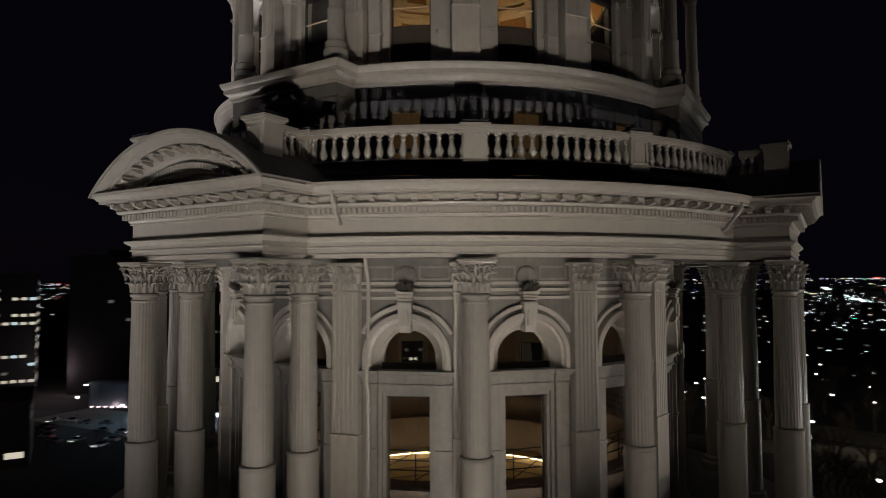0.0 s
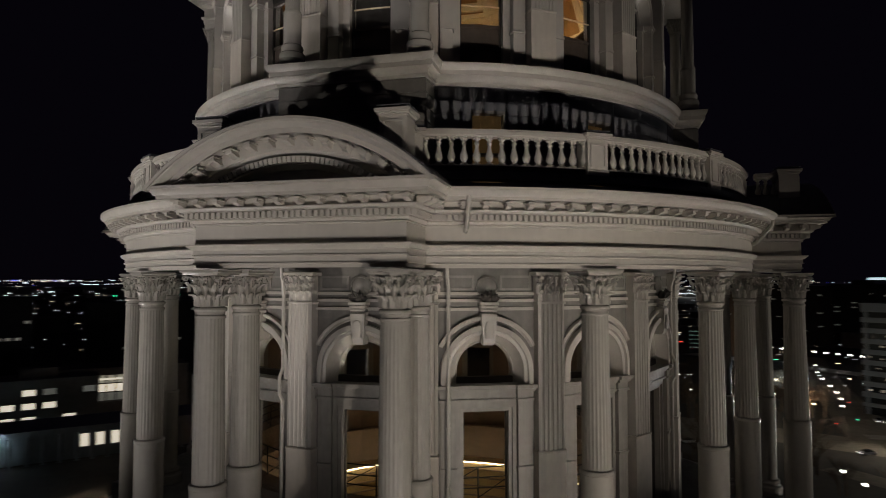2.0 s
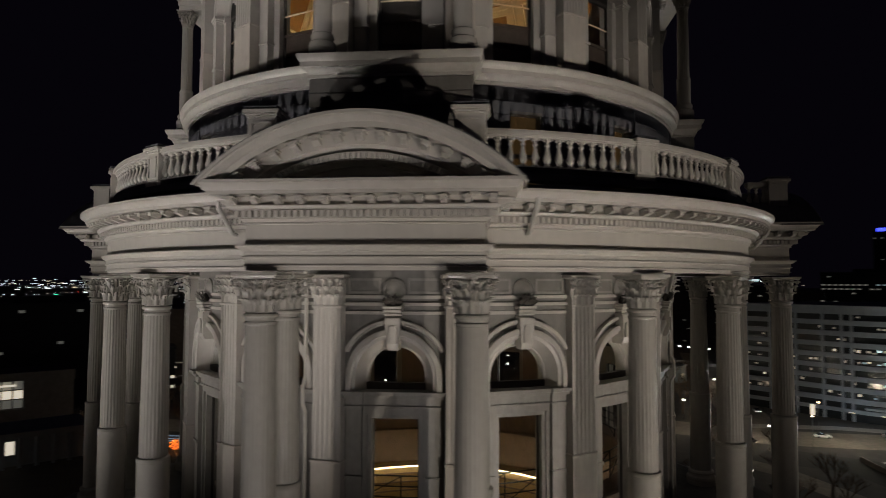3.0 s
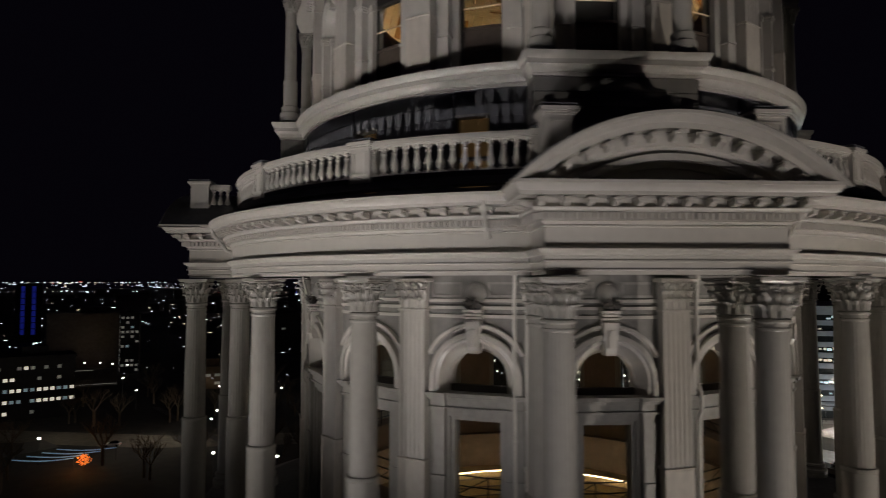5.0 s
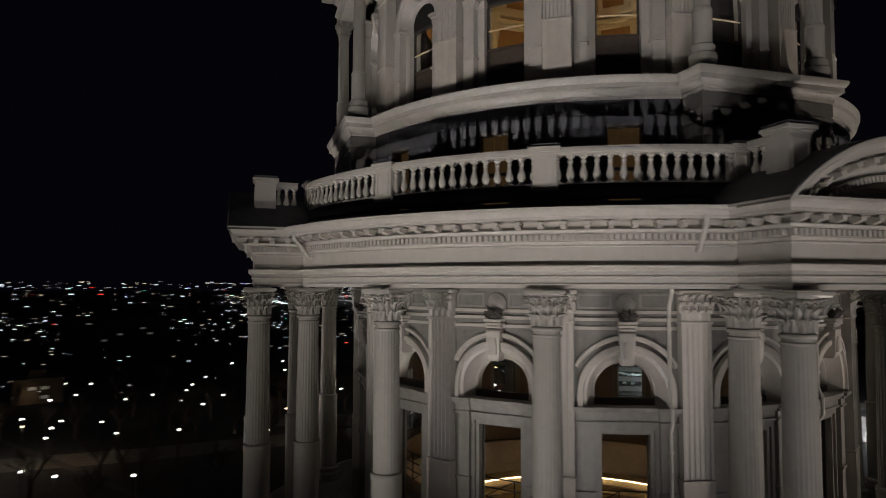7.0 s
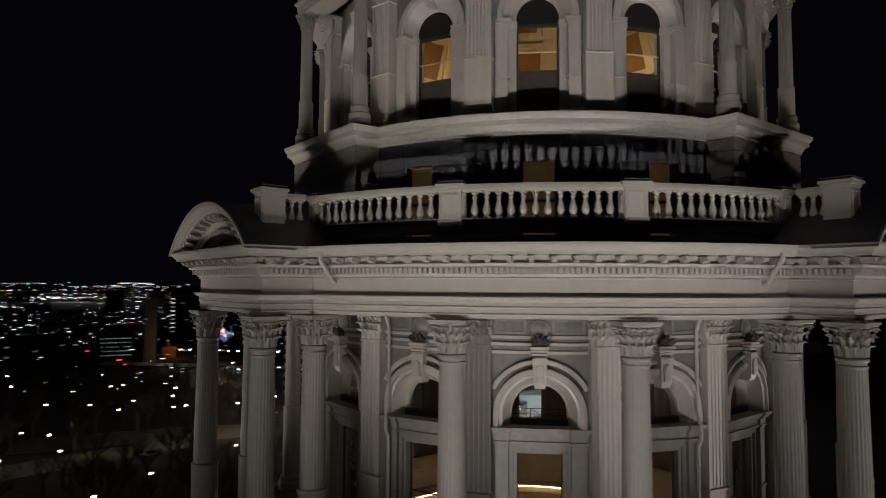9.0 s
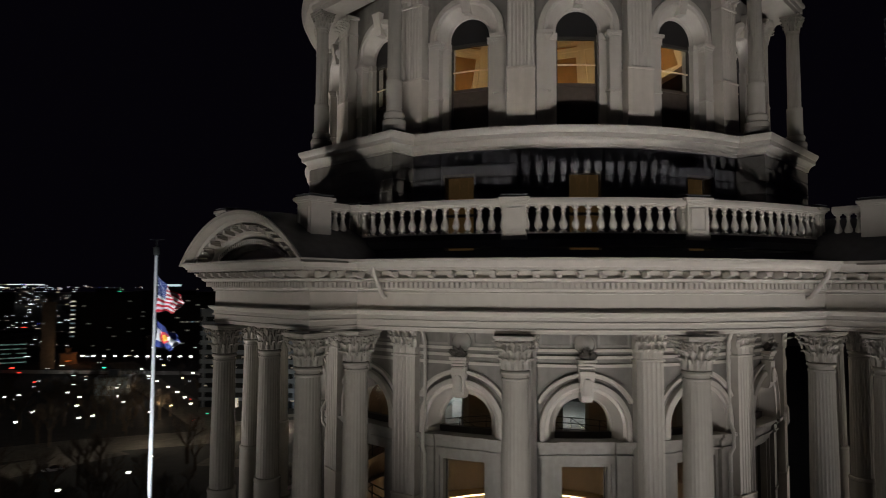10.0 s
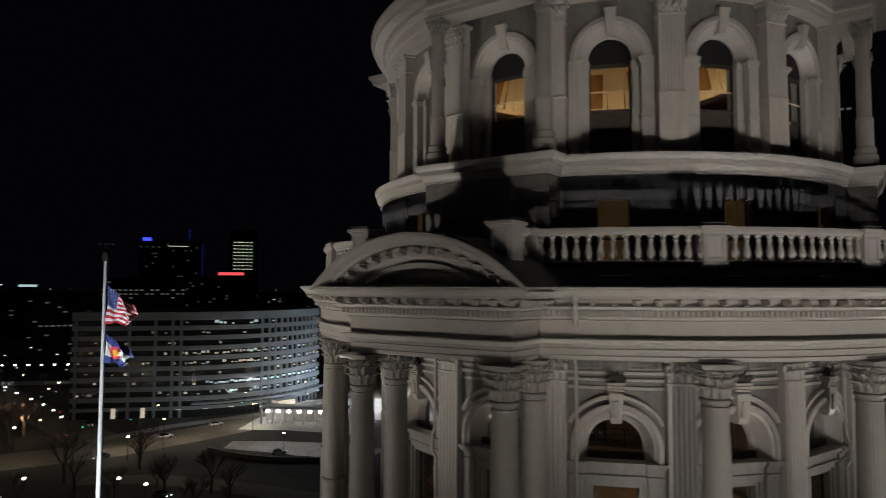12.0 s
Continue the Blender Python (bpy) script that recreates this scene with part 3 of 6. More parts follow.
def make_window(az, num):
    base = (0, -8.45, -8.0)
    w = thing("window_%d" % num, place(az, base), "tall arched window in a pale moulded surround, keystone above", "window", "arched windows behind the columns", "structure")
    bm = bmesh.new()
    arch_skin(bm, [(1.22, 8.40), (1.22, 8.60), (1.17, 8.62), (1.09, 8.62), (1.06, 8.55), (0.98, 8.52), (0.96, 8.44), (0.78, 8.14), (0.76, 8.14), (0.73, 8.08), (0.73, 7.82)], -2.50, -2.83)
    part("archivolt", fit(bm, base), STONE, w, "deep splayed arch surround")
    bm = bmesh.new()
    rows = []
    for i in range(25):
        th = radians(28 + 124 * i / 24)
        rows.append([bent(ra * math.cos(th), r, -2.50 + ra * math.sin(th)) for ra, r in ((1.33, 8.43), (1.33, 8.51), (1.38, 8.57), (1.45, 8.57), (1.45, 8.43))])
    rows_to_faces(bm, rows, closed=True, caps=True)
    part("hood_mould", fit(bm, base), STONE, w)
    # keystone with its cap and crest
    bm = bmesh.new()
    rows_to_faces(bm, [[(-hw, -8.3, z), (hw, -8.3, z), (hw, -f, z), (-hw, -f, z)] for hw, f, z in ((0.135, 8.62, -1.80), (0.15, 8.68, -1.70), (0.20, 8.72, -1.05), (0.20, 8.72, -1.0))], closed=True, caps=True)
    rows_to_faces(bm, [[(u, -8.72 - o, z) for u, z in ((-hw, -1.62), (-hw, -1.28), (-hw * .6, -1.19), (hw * .6, -1.19), (hw, -1.28), (hw, -1.62))] for hw, o in ((0.11, -0.05), (0.11, 0.03), (0.085, 0.045))], closed=True, caps=True)
    key = part("keystone", fit(bm, base), STONE, w)
    bm = bmesh.new()
    for hw, f, z0, z1 in ((0.205, 8.67, -1.02, -0.96), (0.215, 8.69, -0.94, -0.88), (0.225, 8.72, -0.86, -0.79), (0.245, 8.76, -0.775, -0.70)):
        box(bm, -hw, hw, -f, -8.3, z0, z1, 0.008)
    part("cap", fit(bm, base), STONE, key)
    part("crest", fit(crest_bm(0.23, 0.32, -8.58, -0.69), base), BRONZE, key, "dark spiky leaf crest")
    # round boss on the wall over the crest
    bm = bmesh.new()
    rows_to_faces(bm, [[(q * math.cos(a), -y, -0.30 + q * math.sin(a)) for a in (2 * math.pi * i / 24 for i in range(24))] for q, y in ((0.29, 8.40), (0.29, 8.50), (0.25, 8.53), (0.24, 8.50), (0.17, 8.55), (0.08, 8.59), (0.02, 8.60))], closed=True, caps=True)
    part("medallion", fit(bm, base), TRIM, w, "round pale boss over the crest")
    # recessed panels either side of the crest
    for s in (-1, 1):
        bm = bmesh.new()
        a, b = sorted((s * 0.34, s * 1.20))
        for u0, u1, z0, z1 in ((a, b, -0.40, -0.34), (a, b, -0.07, -0.01), (a, a + 0.06, -0.34, -0.07), (b - 0.06, b, -0.34, -0.07)):
            block_bent(bm, u0, u1, 8.40, 8.475, z0, z1, 4)
        part("panel_frame", fit(bm, base), TRIM, w)
    # impost band, breaking forward over the side piers
    bm = bmesh.new()
    for z0, z1, o in ((-3.26, -3.20, 0.04), (-3.20, -3.01, 0.0), (-3.01, -2.94, 0.08), (-2.94, -2.92, 0.05), (-2.92, -2.83, 0.17)):
        block_bent(bm, -0.80, 0.80, 7.95, 8.42 + o, z0, z1, 6)
        for s in (-1, 1):
            u0, u1 = sorted((s * (0.80 - o * 0.3), s * (1.24 + o)))
            block_bent(bm, u0, u1, 7.95, 8.50 + o, z0, z1 - 0.002, 4)
    part("impost", fit(bm, base), TRIM, w)
    for s in (-1, 1):
        bm = bmesh.new()
        u0, u1 = sorted((s * 0.82, s * 1.22))
        block_bent(bm, u0, u1, 7.95, 8.48, -8.0, -3.26, 3)
        u0, u1 = sorted((s * 0.80, s * 1.25))
        block_bent(bm, u0, u1, 7.95, 8.52, -5.02, -4.94, 3)
        part("pier", fit(bm, base), TRIM, w)
    # door-height frame
    bm = bmesh.new()
    for u0, u1, z0, z1 in ((-0.82, -0.70, -8.0, -3.26), (0.70, 0.82, -8.0, -3.26), (-0.70, 0.70, -3.44, -3.26)):
        block_bent(bm, u0, u1, 7.95, 8.36, z0, z1, 4)
    for u0, u1, z0, z1 in ((-0.70, -0.60, -8.0, -3.44), (0.60, 0.70, -8.0, -3.44), (-0.60, 0.60, -3.54, -3.44)):
        block_bent(bm, u0, u1, 7.95, 8.29, z0, z1, 4)
    part("window_frame", fit(bm, base), TRIM, w)
    bm = bmesh.new()
    for u0, u1, z0, z1 in ((-0.60, -0.565, -8.0, -3.54), (0.565, 0.60, -8.0, -3.54), (-0.565, 0.565, -3.58, -3.54)):
        block_bent(bm, u0, u1, 8.04, 8.12, z0, z1, 2)
    part("sash", fit(bm, base), SASH, w, "dark narrow sash")
    bm = bmesh.new()
    block_bent(bm, -0.565, 0.565, 8.068, 8.08, -8.0, -3.58, 6)
    part("pane", fit(bm, base), GLASS, w, "dark glossy glass").visible_shadow = False
    # dark bar put where the ledge top lies in shade
    bm = bmesh.new()
    block_bent(bm, -0.76, 0.76, 7.98, 8.16, -2.84, -2.66, 4)
    part("ledge_shade", fit(bm, base), SASH, w, "dark bar for the unlit ledge top under the half-round glass")
    bm = bmesh.new()
    half_disc(bm, 0.74, 8.05, -2.50, -2.86)
    part("pane", fit(bm, base), GLASS, w, "dark glossy half-round glass").visible_shadow = False
    return w


win = make_window(-90, 1)
for k in range(1, 16):
    o = copy_thing(win, place(-90 + 22.5 * k, (0, -8.45, -8.0)))
    o.name = "window_%d" % (k + 1)


def make_upper_window(az, num):
    base = (0, -8.1, 5.56)
    w = thing("window_%d" % num, place(az, base), "arched upper window in a deep splayed pale surround, lit amber inside", "window", "arched windows of the upper drum", "structure")
    bm = bmesh.new()
    arch_skin(bm, [(1.13, 8.05), (1.13, 8.17), (1.08, 8.19), (0.98, 8.19), (0.95, 8.15), (0.88, 8.13), (0.66, 7.86), (0.64, 7.86), (0.60, 7.82), (0.60, 7.42)], 8.37, 8.28)
    part("archivolt", fit(bm, base), STONE, w, "deep splayed arch surround")
    bm = bmesh.new()
    rows_to_faces(bm, [[(-hw, -7.9, z), (hw, -7.9, z), (hw, -f, z), (-hw, -f, z)] for hw, f, z in ((0.11, 8.15, 9.02), (0.16, 8.28, 9.62), (0.18, 8.30, 9.7))], closed=True, caps=True)
    part("keystone", fit(bm, base), STONE, w)
    for s in (-1, 1):
        bm = bmesh.new()
        u0, u1 = sorted((s * 0.84, s * 1.18))
        block_bent(bm, u0, u1, 7.5, 8.16, 5.56, 8.12, 3)
        block_bent(bm, *sorted((s * 0.80, s * 1.18)), 7.5, 8.20, 6.60, 6.66, 3)
        for z0, z1, o in ((8.08, 8.14, 0.03), (8.14, 8.20, 0.06), (8.20, 8.28, 0.10)):
            block_bent(bm, *sorted((s * (0.84 - o), s * 1.18)), 7.5, 8.14 + o, z0, z1, 3)
        part("pier", fit(bm, base), STONE, w)
        bm = bmesh.new()
        block_bent(bm, *sorted((s * 0.60, s * 0.85)), 7.5, 7.92, 5.56, 8.10, 3)
        block_bent(bm, *sorted((s * 0.58, s * 0.86)), 7.5, 7.96, 8.10, 8.28, 3)
        part("jamb", fit(bm, base), STONE, w)
    bm = bmesh.new()
    for u0, u1, z0, z1 in ((-0.60, -0.54, 5.56, 8.37), (0.54, 0.60, 5.56, 8.37)):
        block_bent(bm, u0, u1, 7.68, 7.76, z0, z1, 2)
    block_bent(bm, -0.60, 0.60, 7.66, 7.78, 8.16, 8.24, 4)
    part("sash", fit(bm, base), SASH, w, "dark narrow sash")
    bm = bmesh.new()
    half_disc(bm, 0.60, 7.74, 8.37, 8.22)
    part("head_panel", fit(bm, base), SOOTY, w, "dark half-round panel")
    bm = bmesh.new()
    block_bent(bm, -0.60, 0.60, 7.60, 7.70, 5.56, 6.84, 4)
    block_bent(bm, -0.60, 0.60, 7.58, 7.74, 6.84, 6.92, 4)
    block_bent(bm, -0.60, 0.60, 7.58, 7.72, 6.26, 6.34, 4)
    part("sill_panel", fit(bm, base), DARKWOOD, w, "dark brown panel below the glass")
    bm = bmesh.new()
    block_bent(bm, -0.54, 0.54, 7.715, 7.727, 6.92, 8.16, 4)
    part("pane", fit(bm, base), GLASS, w, "clear glass").visible_shadow = False
    bm = bmesh.new()
    block_bent(bm, -0.56, 0.56, 7.73, 7.76, 7.42, 7.455, 4)
    part("glazing_bar", fit(bm, base), CREAM, w)
    return w


uwin = make_upper_window(-90, 17)
for k in range(1, 16):
    o = copy_thing(uwin, place(-90 + 22.5 * k, (0, -8.1, 5.56)))
    o.name = "window_%d" % (k + 17)


# the window over the south porch is boarded up inside
bm = bmesh.new()
block_bent(bm, -0.64, 0.64, 7.36, 7.42, 5.5, 9.05, 6)
part("board", fit(bm, (0, -8.1, 5.56)), SASH, uwin, "dark board behind the glass")


def make_low_window(az, num):
    base = (0, -8.7, 2.08)
    w = thing("window_%d" % num, place(az, base), "narrow tall window with an amber-lit blind above the terrace", "window", "small windows above the terrace", "structure")
    bm = bmesh.new()
    for u0, u1, z0, z1 in ((-0.48, -0.42, 2.08, 4.28), (0.42, 0.48, 2.08, 4.28), (-0.42, 0.42, 4.20, 4.28), (-0.42, 0.42, 3.10, 3.16), (-0.42, 0.42, 2.08, 2.14)):
        block_bent(bm, u0, u1, 8.4, 8.66, z0, z1, 2)
    part("window_frame", fit(bm, base), WALL, w)
    bm = bmesh.new()
    block_bent(bm, -0.43, 0.43, 8.48, 8.50, 2.12, 4.22, 3)
    part("pane", fit(bm, base), GLASS, w, "dull glass").visible_shadow = False
    bm = bmesh.new()
    block_bent(bm, -0.44, 0.44, 8.30, 8.31, 2.12, 4.22, 3)
    for u in (-0.14, 0.13):
        block_bent(bm, u, u + 0.03, 8.31, 8.33, 2.12, 4.22, 1)
    part("blind", fit(bm, base), BLIND, w, "amber backlit blind")
    return w


BLIND = lamp_glow("lit_blind", (0.70, 0.42, 0.17), 0.034)
num = 33
lw = None
for az in BAYS:
    if az % 90:
        if lw is None:
            lw = make_low_window(az, num)
        else:
            copy_thing(lw, place(az, (0, -8.7, 2.08))).name = "window_%d" % num
        num += 1

# ---- curved pediments over the porches ----


def make_pediment(az):
    base = (0, -12.2, 1.80)
    p = thing("pediment", place(az, base), "pale curved segmental pediment with a shadowed dark tympanum", "pediment", "pediments of the drum")
    half, rise = 3.17, 1.38
    rad = (half * half + rise * rise) / (2 * rise)
    cz = 1.735 + rise - rad
    span = math.asin(half / rad)

    def sweep(bm, prof, n=40, lo=-1.0, hi=1.0, s=span, closed=True):
        rows = []
        for i in range(n + 1):
            th = s * (lo + (hi - lo) * i / n)
            rows.append([((rad + d) * math.sin(th), -f, cz + (rad + d) * math.cos(th)) for d, f in prof])
        rows_to_faces(bm, rows, closed=closed, caps=closed)
    bm = bmesh.new()
    sweep(bm, [(0.0, 11.6), (0.0, 12.90), (-0.06, 12.90), (-0.065, 12.86), (-0.10, 12.85), (-0.16, 12.75), (-0.18, 12.72), (-0.185, 12.68), (-0.29, 12.67), (-0.31, 12.42), (-0.56, 12.40), (-0.60, 12.34), (-0.66, 12.30), (-0.68, 12.26), (-0.84, 12.25), (-0.86, 12.20), (-0.93, 12.14), (-0.93, 11.6)])
    bmesh.ops.bisect_plane(bm, geom=bm.verts[:] + bm.edges[:] + bm.faces[:], plane_co=(0, 0, 1.735), plane_no=(0, 0, -1), clear_outer=True)
    part("curved_cornice", fit(bm, base), STONE, p)
    bm = bmesh.new()
    pts = [(x, cz + math.sqrt((rad - 0.80) ** 2 - x * x)) for x in (2.3 * (i / 20 * 2 - 1) for i in range(21))]
    pts = [(x, max(1.80, z)) for x, z in pts]
    rows_to_faces(bm, [[(x, -12.02, z) for x, z in pts] + [(2.3, -12.02, 1.78), (-2.3, -12.02, 1.78)], [(x, -11.9, z) for x, z in pts] + [(2.3, -11.9, 1.78), (-2.3, -11.9, 1.78)]], closed=True, caps=True)
    part("tympanum", fit(bm, base), STONE, p)
    for i in range(13):
        th = span * 0.80 * (i / 12 * 2 - 1)
        m = Matrix.Translation(-Vector(base)) @ Matrix.Translation((0, 0, cz)) @ Matrix.Rotation(th, 4, "Y") @ Matrix.Translation((0, -12.41, rad - 0.50))
        part("modillion", modillion, None, p, m=m @ Matrix.Diagonal((1.18, 1.0, 1.12, 1)))
    bm = bmesh.new()
    for i in range(34):
        th = span * 0.60 * (i / 33 * 2 - 1)
        dentil(bm, Matrix.Translation((0, 0, cz)) @ Matrix.Rotation(th, 4, "Y") @ Matrix.Translation((0, -12.28, rad - 0.835)))
    tagged(part("toothed_band", fit(bm, base), STONE, p, "toothed band", 0), kind="stuff")
    bm = bmesh.new()
    sweep(bm, [(0.0, 12.86), (0.03, 12.86), (0.03, 9.2), (0.0, 9.2)], 40)
    bmesh.ops.bisect_plane(bm, geom=bm.verts[:] + bm.edges[:] + bm.faces[:], plane_co=(0, 0, 1.84), plane_no=(0, 0, -1), clear_outer=True)
    part("roof", fit(bm, base), ROOFING, p, "dark lead barrel roof")
    return p


ped = make_pediment(-90)
for az in AX[1:]:
    copy_thing(ped, place(az, (0, -12.2, 1.80)))

# ---- balustrade ----


def make_pier(m, half, deep, z0, z1, label, group):
    """A square balustrade pier with a sunk panel and a spreading cap."""
    p = thing("balustrade_pier", m, label, "pier", group)
    bm = bmesh.new()
    box(bm, -half - .03, half + .03, -deep - .03, deep + .03, z0 - 0.06, z0 + 0.06, 0.012)
    box(bm, -half, half, -deep, deep, z0 + 0.06, z1 - 0.16)
    part("body", bm, STONE, p)
    bm = bmesh.new()
    a, b = z0 + 0.14, z1 - 0.24
    h = half - 0.07
    for x0, x1, c, d in ((-h, h, a, a + .035), (-h, h, b - .035, b), (-h, -h + .035, a + .035, b - .035), (h - .035, h, a + .035, b - .035)):
        box(bm, x0, x1, -deep - 0.03, -deep + .01, c, d)
    part("panel_frame", bm, STONE, p)
    bm = bmesh.new()
    for o, c, d in ((0.02, z1 - 0.16, z1 - 0.12), (0.05, z1 - 0.12, z1 - 0.08), (0.085, z1 - 0.08, z1)):
        box(bm, -half - o, half + o, -deep - o, deep + o, c, d, 0.008)
    part("cap", bm, STONE, p)
    bm = bmesh.new()
    box(bm, -half - .01, half + .01, -deep - .01, deep + .01, z1, z1 + 0.045)
    box(bm, -half - .05, half + .05, -deep - .05, deep + .05, z1 + 0.045, z1 + 0.07, 0.006)
    part("capping", bm, ROOFING, p, "thin dark lead capping")
    return p


PIERS = "piers of the balustrade"
rp = make_pier(place(-56.25, (0, -10.70, 2.34)), 0.27, 0.24, 0.0, 0.93, "pale square balustrade pier with a sunk panel", PIERS)
for k in range(8):
    az = (-56.25, -33.75)[k % 2] + 90 * (k // 2)
    if k:
        copy_thing(rp, place(az, (0, -10.70, 2.34)))
pp = make_pier(place(-90, (2.09, -11.85, 2.34)), 0.29, 0.29, 0.0, 1.0, "pale square pier at the corner of a porch roof", PIERS)
for az in AX:
    for s in (-1, 1):
        if not (az == -90 and s == 1):
            copy_thing(pp, place(az, (s * 2.09, -11.85, 2.34)))
hp = make_pier(place(-78.75, (0, -10.66, 2.34)), 0.17, 0.20, 0.0, 0.93, "narrow pale pier where the balustrade turns", PIERS)
for az in AX:
    for s in (-1, 1):
        if not (az == -90 and s == 1):
            copy_thing(hp, place(az + s * 11.25, (0, -10.66, 2.34)))

bm = bmesh.new()
lathe(bm, [(0.088, 0.0), (0.088, 0.075), (0.05, 0.085), (0.046, 0.10), (0.062, 0.125), (0.09, 0.19), (0.088, 0.25), (0.060, 0.34), (0.040, 0.43), (0.037, 0.49), (0.058, 0.51), (0.058, 0.54), (0.042, 0.56), (0.052, 0.60), (0.090, 0.62), (0.090, 0.66)], 14)
baluster = mesh_of("baluster", bm, STONE, 50)
for q, az0 in enumerate(AX):
    for b in range(3):
        mid = az0 + 22.5 * (b + 1)
        base = (0, -10.75, 2.30)
        s = thing("balustrade", place(mid, base), "pale balustrade of turned balusters under a moulded rail", "balustrade", "balustrade sections of the terrace")
        lo, hi = (-1.97 if b else -2.0), (1.97 if b < 2 else 2.0)
        bm = bmesh.new()
        for z0, z1, r0, r1 in ((3.08, 3.12, 10.63, 10.87), (3.12, 3.20, 10.58, 10.92), (3.20, 3.25, 10.61, 10.89)):
            block_bent(bm, lo, hi, r0, r1, z0, z1, 14)
        part("rail", fit(bm, base), STONE, s)
        # dark colour keeps a lit strip from showing under the balusters
        bm = bmesh.new()
        block_bent(bm, lo, hi, 10.60, 10.88, 2.24, 2.42, 14)
        part("base_rail", fit(bm, base), ROOFING, s, "base rail coloured dark, as if unlit")
        bm = bmesh.new()
        block_bent(bm, lo, hi, 10.64, 10.865, 2.42, 2.455, 14)
        part("foot_rail", fit(bm, base), STONE, s, "thin pale rail under the balusters")
        for i in range(14):
            u = lo + 0.12 + (hi - lo - 0.24) * i / 13
            x, y, z = bent(u, 10.75, 2.42)
            part("baluster", baluster, None, s, m=Matrix.Translation(Vector((x, y, z)) - Vector(base)))
    for side in (-1, 1):
        base = (side * 2.10, -11.25, 2.30)
        s = thing("balustrade", place(az0, base), "short pale balustrade return beside a porch pier", "balustrade", "balustrade sections of the terrace")
        bm = bmesh.new()
        for z0, z1, o in ((3.08, 3.12, .12), (3.12, 3.20, .17), (3.20, 3.25, .14)):
            box(bm, -o, o, -0.32, 0.34, z0 - 2.30, z1 - 2.30)
        part("rail", bm, STONE, s)
        # return rail, coloured dark in the same way as if unlit
        bm = bmesh.new()
        box(bm, -.16, .16, -0.32, 0.34, -0.04, 0.12)
        part("base_rail", bm, ROOFING, s, "base rail coloured dark, as if unlit")
        for i in range(3):
            part("baluster", baluster, None, s, m=Matrix.Translation((0, -0.22 + 0.23 * i, 0.12)))
        bm = bmesh.new()
        box(bm, side * 2.10 - .24, side * 2.10 + .24, -11.8, -10.5, 1.8, 2.26)
        structure("parapet_plinth", bm, GREY, "plinth under the balustrade return, dark grey for its shade", "parapet", 0, UP @ turn(az0))

# ---- pipes ----
for az in AX:
    for s in (-1, 1):
        def at(a, r, z):
            return (r * math.cos(radians(a)), r * math.sin(radians(a)), z)
        a = az + s * 17.2
        bm = bmesh.new()
        tube(bm, [at(a, 11.62, 1.66), at(a, 11.60, 1.50), at(a - s * .1, 11.16, 0.97), at(a - s * .1, 11.04, 0.94)], 0.055)
        tagged(part("rain_pipe", bm, PIPE, None, "slanting pale rain pipe under the cornice", m=UP), "", "pipe", "rain pipes")
        a = az + s * 15.6
        bm = bmesh.new()
        tube(bm, [at(a - s * .3, 8.75, 0.3), at(a - s * .2, 8.7, -0.05), at(a, 8.62, -0.32), at(a, 8.60, -0.6), at(a, 8.60, -2.5), at(a, 8.72, -2.75), at(a, 8.72, -3.2), at(a, 8.60, -3.4), at(a, 8.60, -8.0)], 0.05)
        foot = at(a, 8.60, -8.0)
        pipe = thing("downpipe", UP @ Matrix.Translation(foot), "pale painted downpipe on the drum wall", "pipe", "downpipes")
        part("pipe", fit(bm, foot), PIPE, pipe)
        for z in (-7.0, -5.4, -3.9, -2.1, -0.9):
            bm = bmesh.new()
            tube(bm, [at(a, 8.60, z - 0.03), at(a, 8.60, z + 0.03)], 0.066, 10)
            part("clip", fit(bm, foot), PIPE, pipe)

# ---- inside the rotunda ----
bm = bmesh.new()
ring(bm, [(6.9, -11.5), (7.85, -11.5), (7.85, -9.0), (6.9, -9.0)], 96)
structure("gallery_far", bm, TAN, "honey-coloured panelled gallery front", "gallery")
for z in (-9.35, -9.75, -10.15, -10.6):
    bm = bmesh.new()
    ring(bm, [(6.86, z), (6.92, z), (6.92, z + 0.07), (6.86, z + 0.07)], 96)
    structure("trim_gallery_rail", bm, BROWN, "dark rail on the gallery front", "trim")
# glowing ring added for the lit gallery edge; it also lights the rotunda
bm = bmesh.new()
ring(bm, [(6.70, -8.98), (6.77, -8.98), (6.77, -8.94), (6.70, -8.94)], 96)
tagged(part("added_light_ring", bm, GOLD, None, "glowing ring standing in for the lit gallery edge", m=UP), "", "strip light")
bm = bmesh.new()
ring(bm, [(7.5, -7.5), (7.86, -7.5), (7.86, -7.38), (7.5, -7.38)], 96)
structure("trim_ledge", bm, BROWN, "brown ledge round the rotunda", "trim")
bm = bmesh.new()
ring(bm, [(0.05, 1.9), (7.9, 1.9), (7.9, 2.0), (0.05, 2.0)], 96)
structure("ceiling_rotunda", bm, BROWN, "dim brown ceiling over the rotunda", "ceiling")
bm = bmesh.new()
ring(bm, [(0.05, -14.1), (7.9, -14.1), (7.9, -14.0), (0.05, -14.0)], 96)
structure("floor_rotunda", bm, BROWN, "brown floor deep in the rotunda", "floor")
bm = bmesh.new()
ring(bm, [(7.1, -6.3), (8.0, -6.3), (8.0, -6.15), (7.1, -6.15)], 96)
structure("floor_inner_walk", bm, BROWN, "narrow walk inside the windows", "floor")
rail = thing("railing", UP @ Matrix.Translation((0, 0, -6.15)), "black iron railing inside the windows", "railing")
for z in (0.30, 0.58, 0.86):
    bm = bmesh.new()
    ring(bm, [(7.195, z), (7.225, z), (7.225, z + 0.03), (7.195, z + 0.03)], 96)
    part("rail", bm, IRON, rail)
bm = bmesh.new()
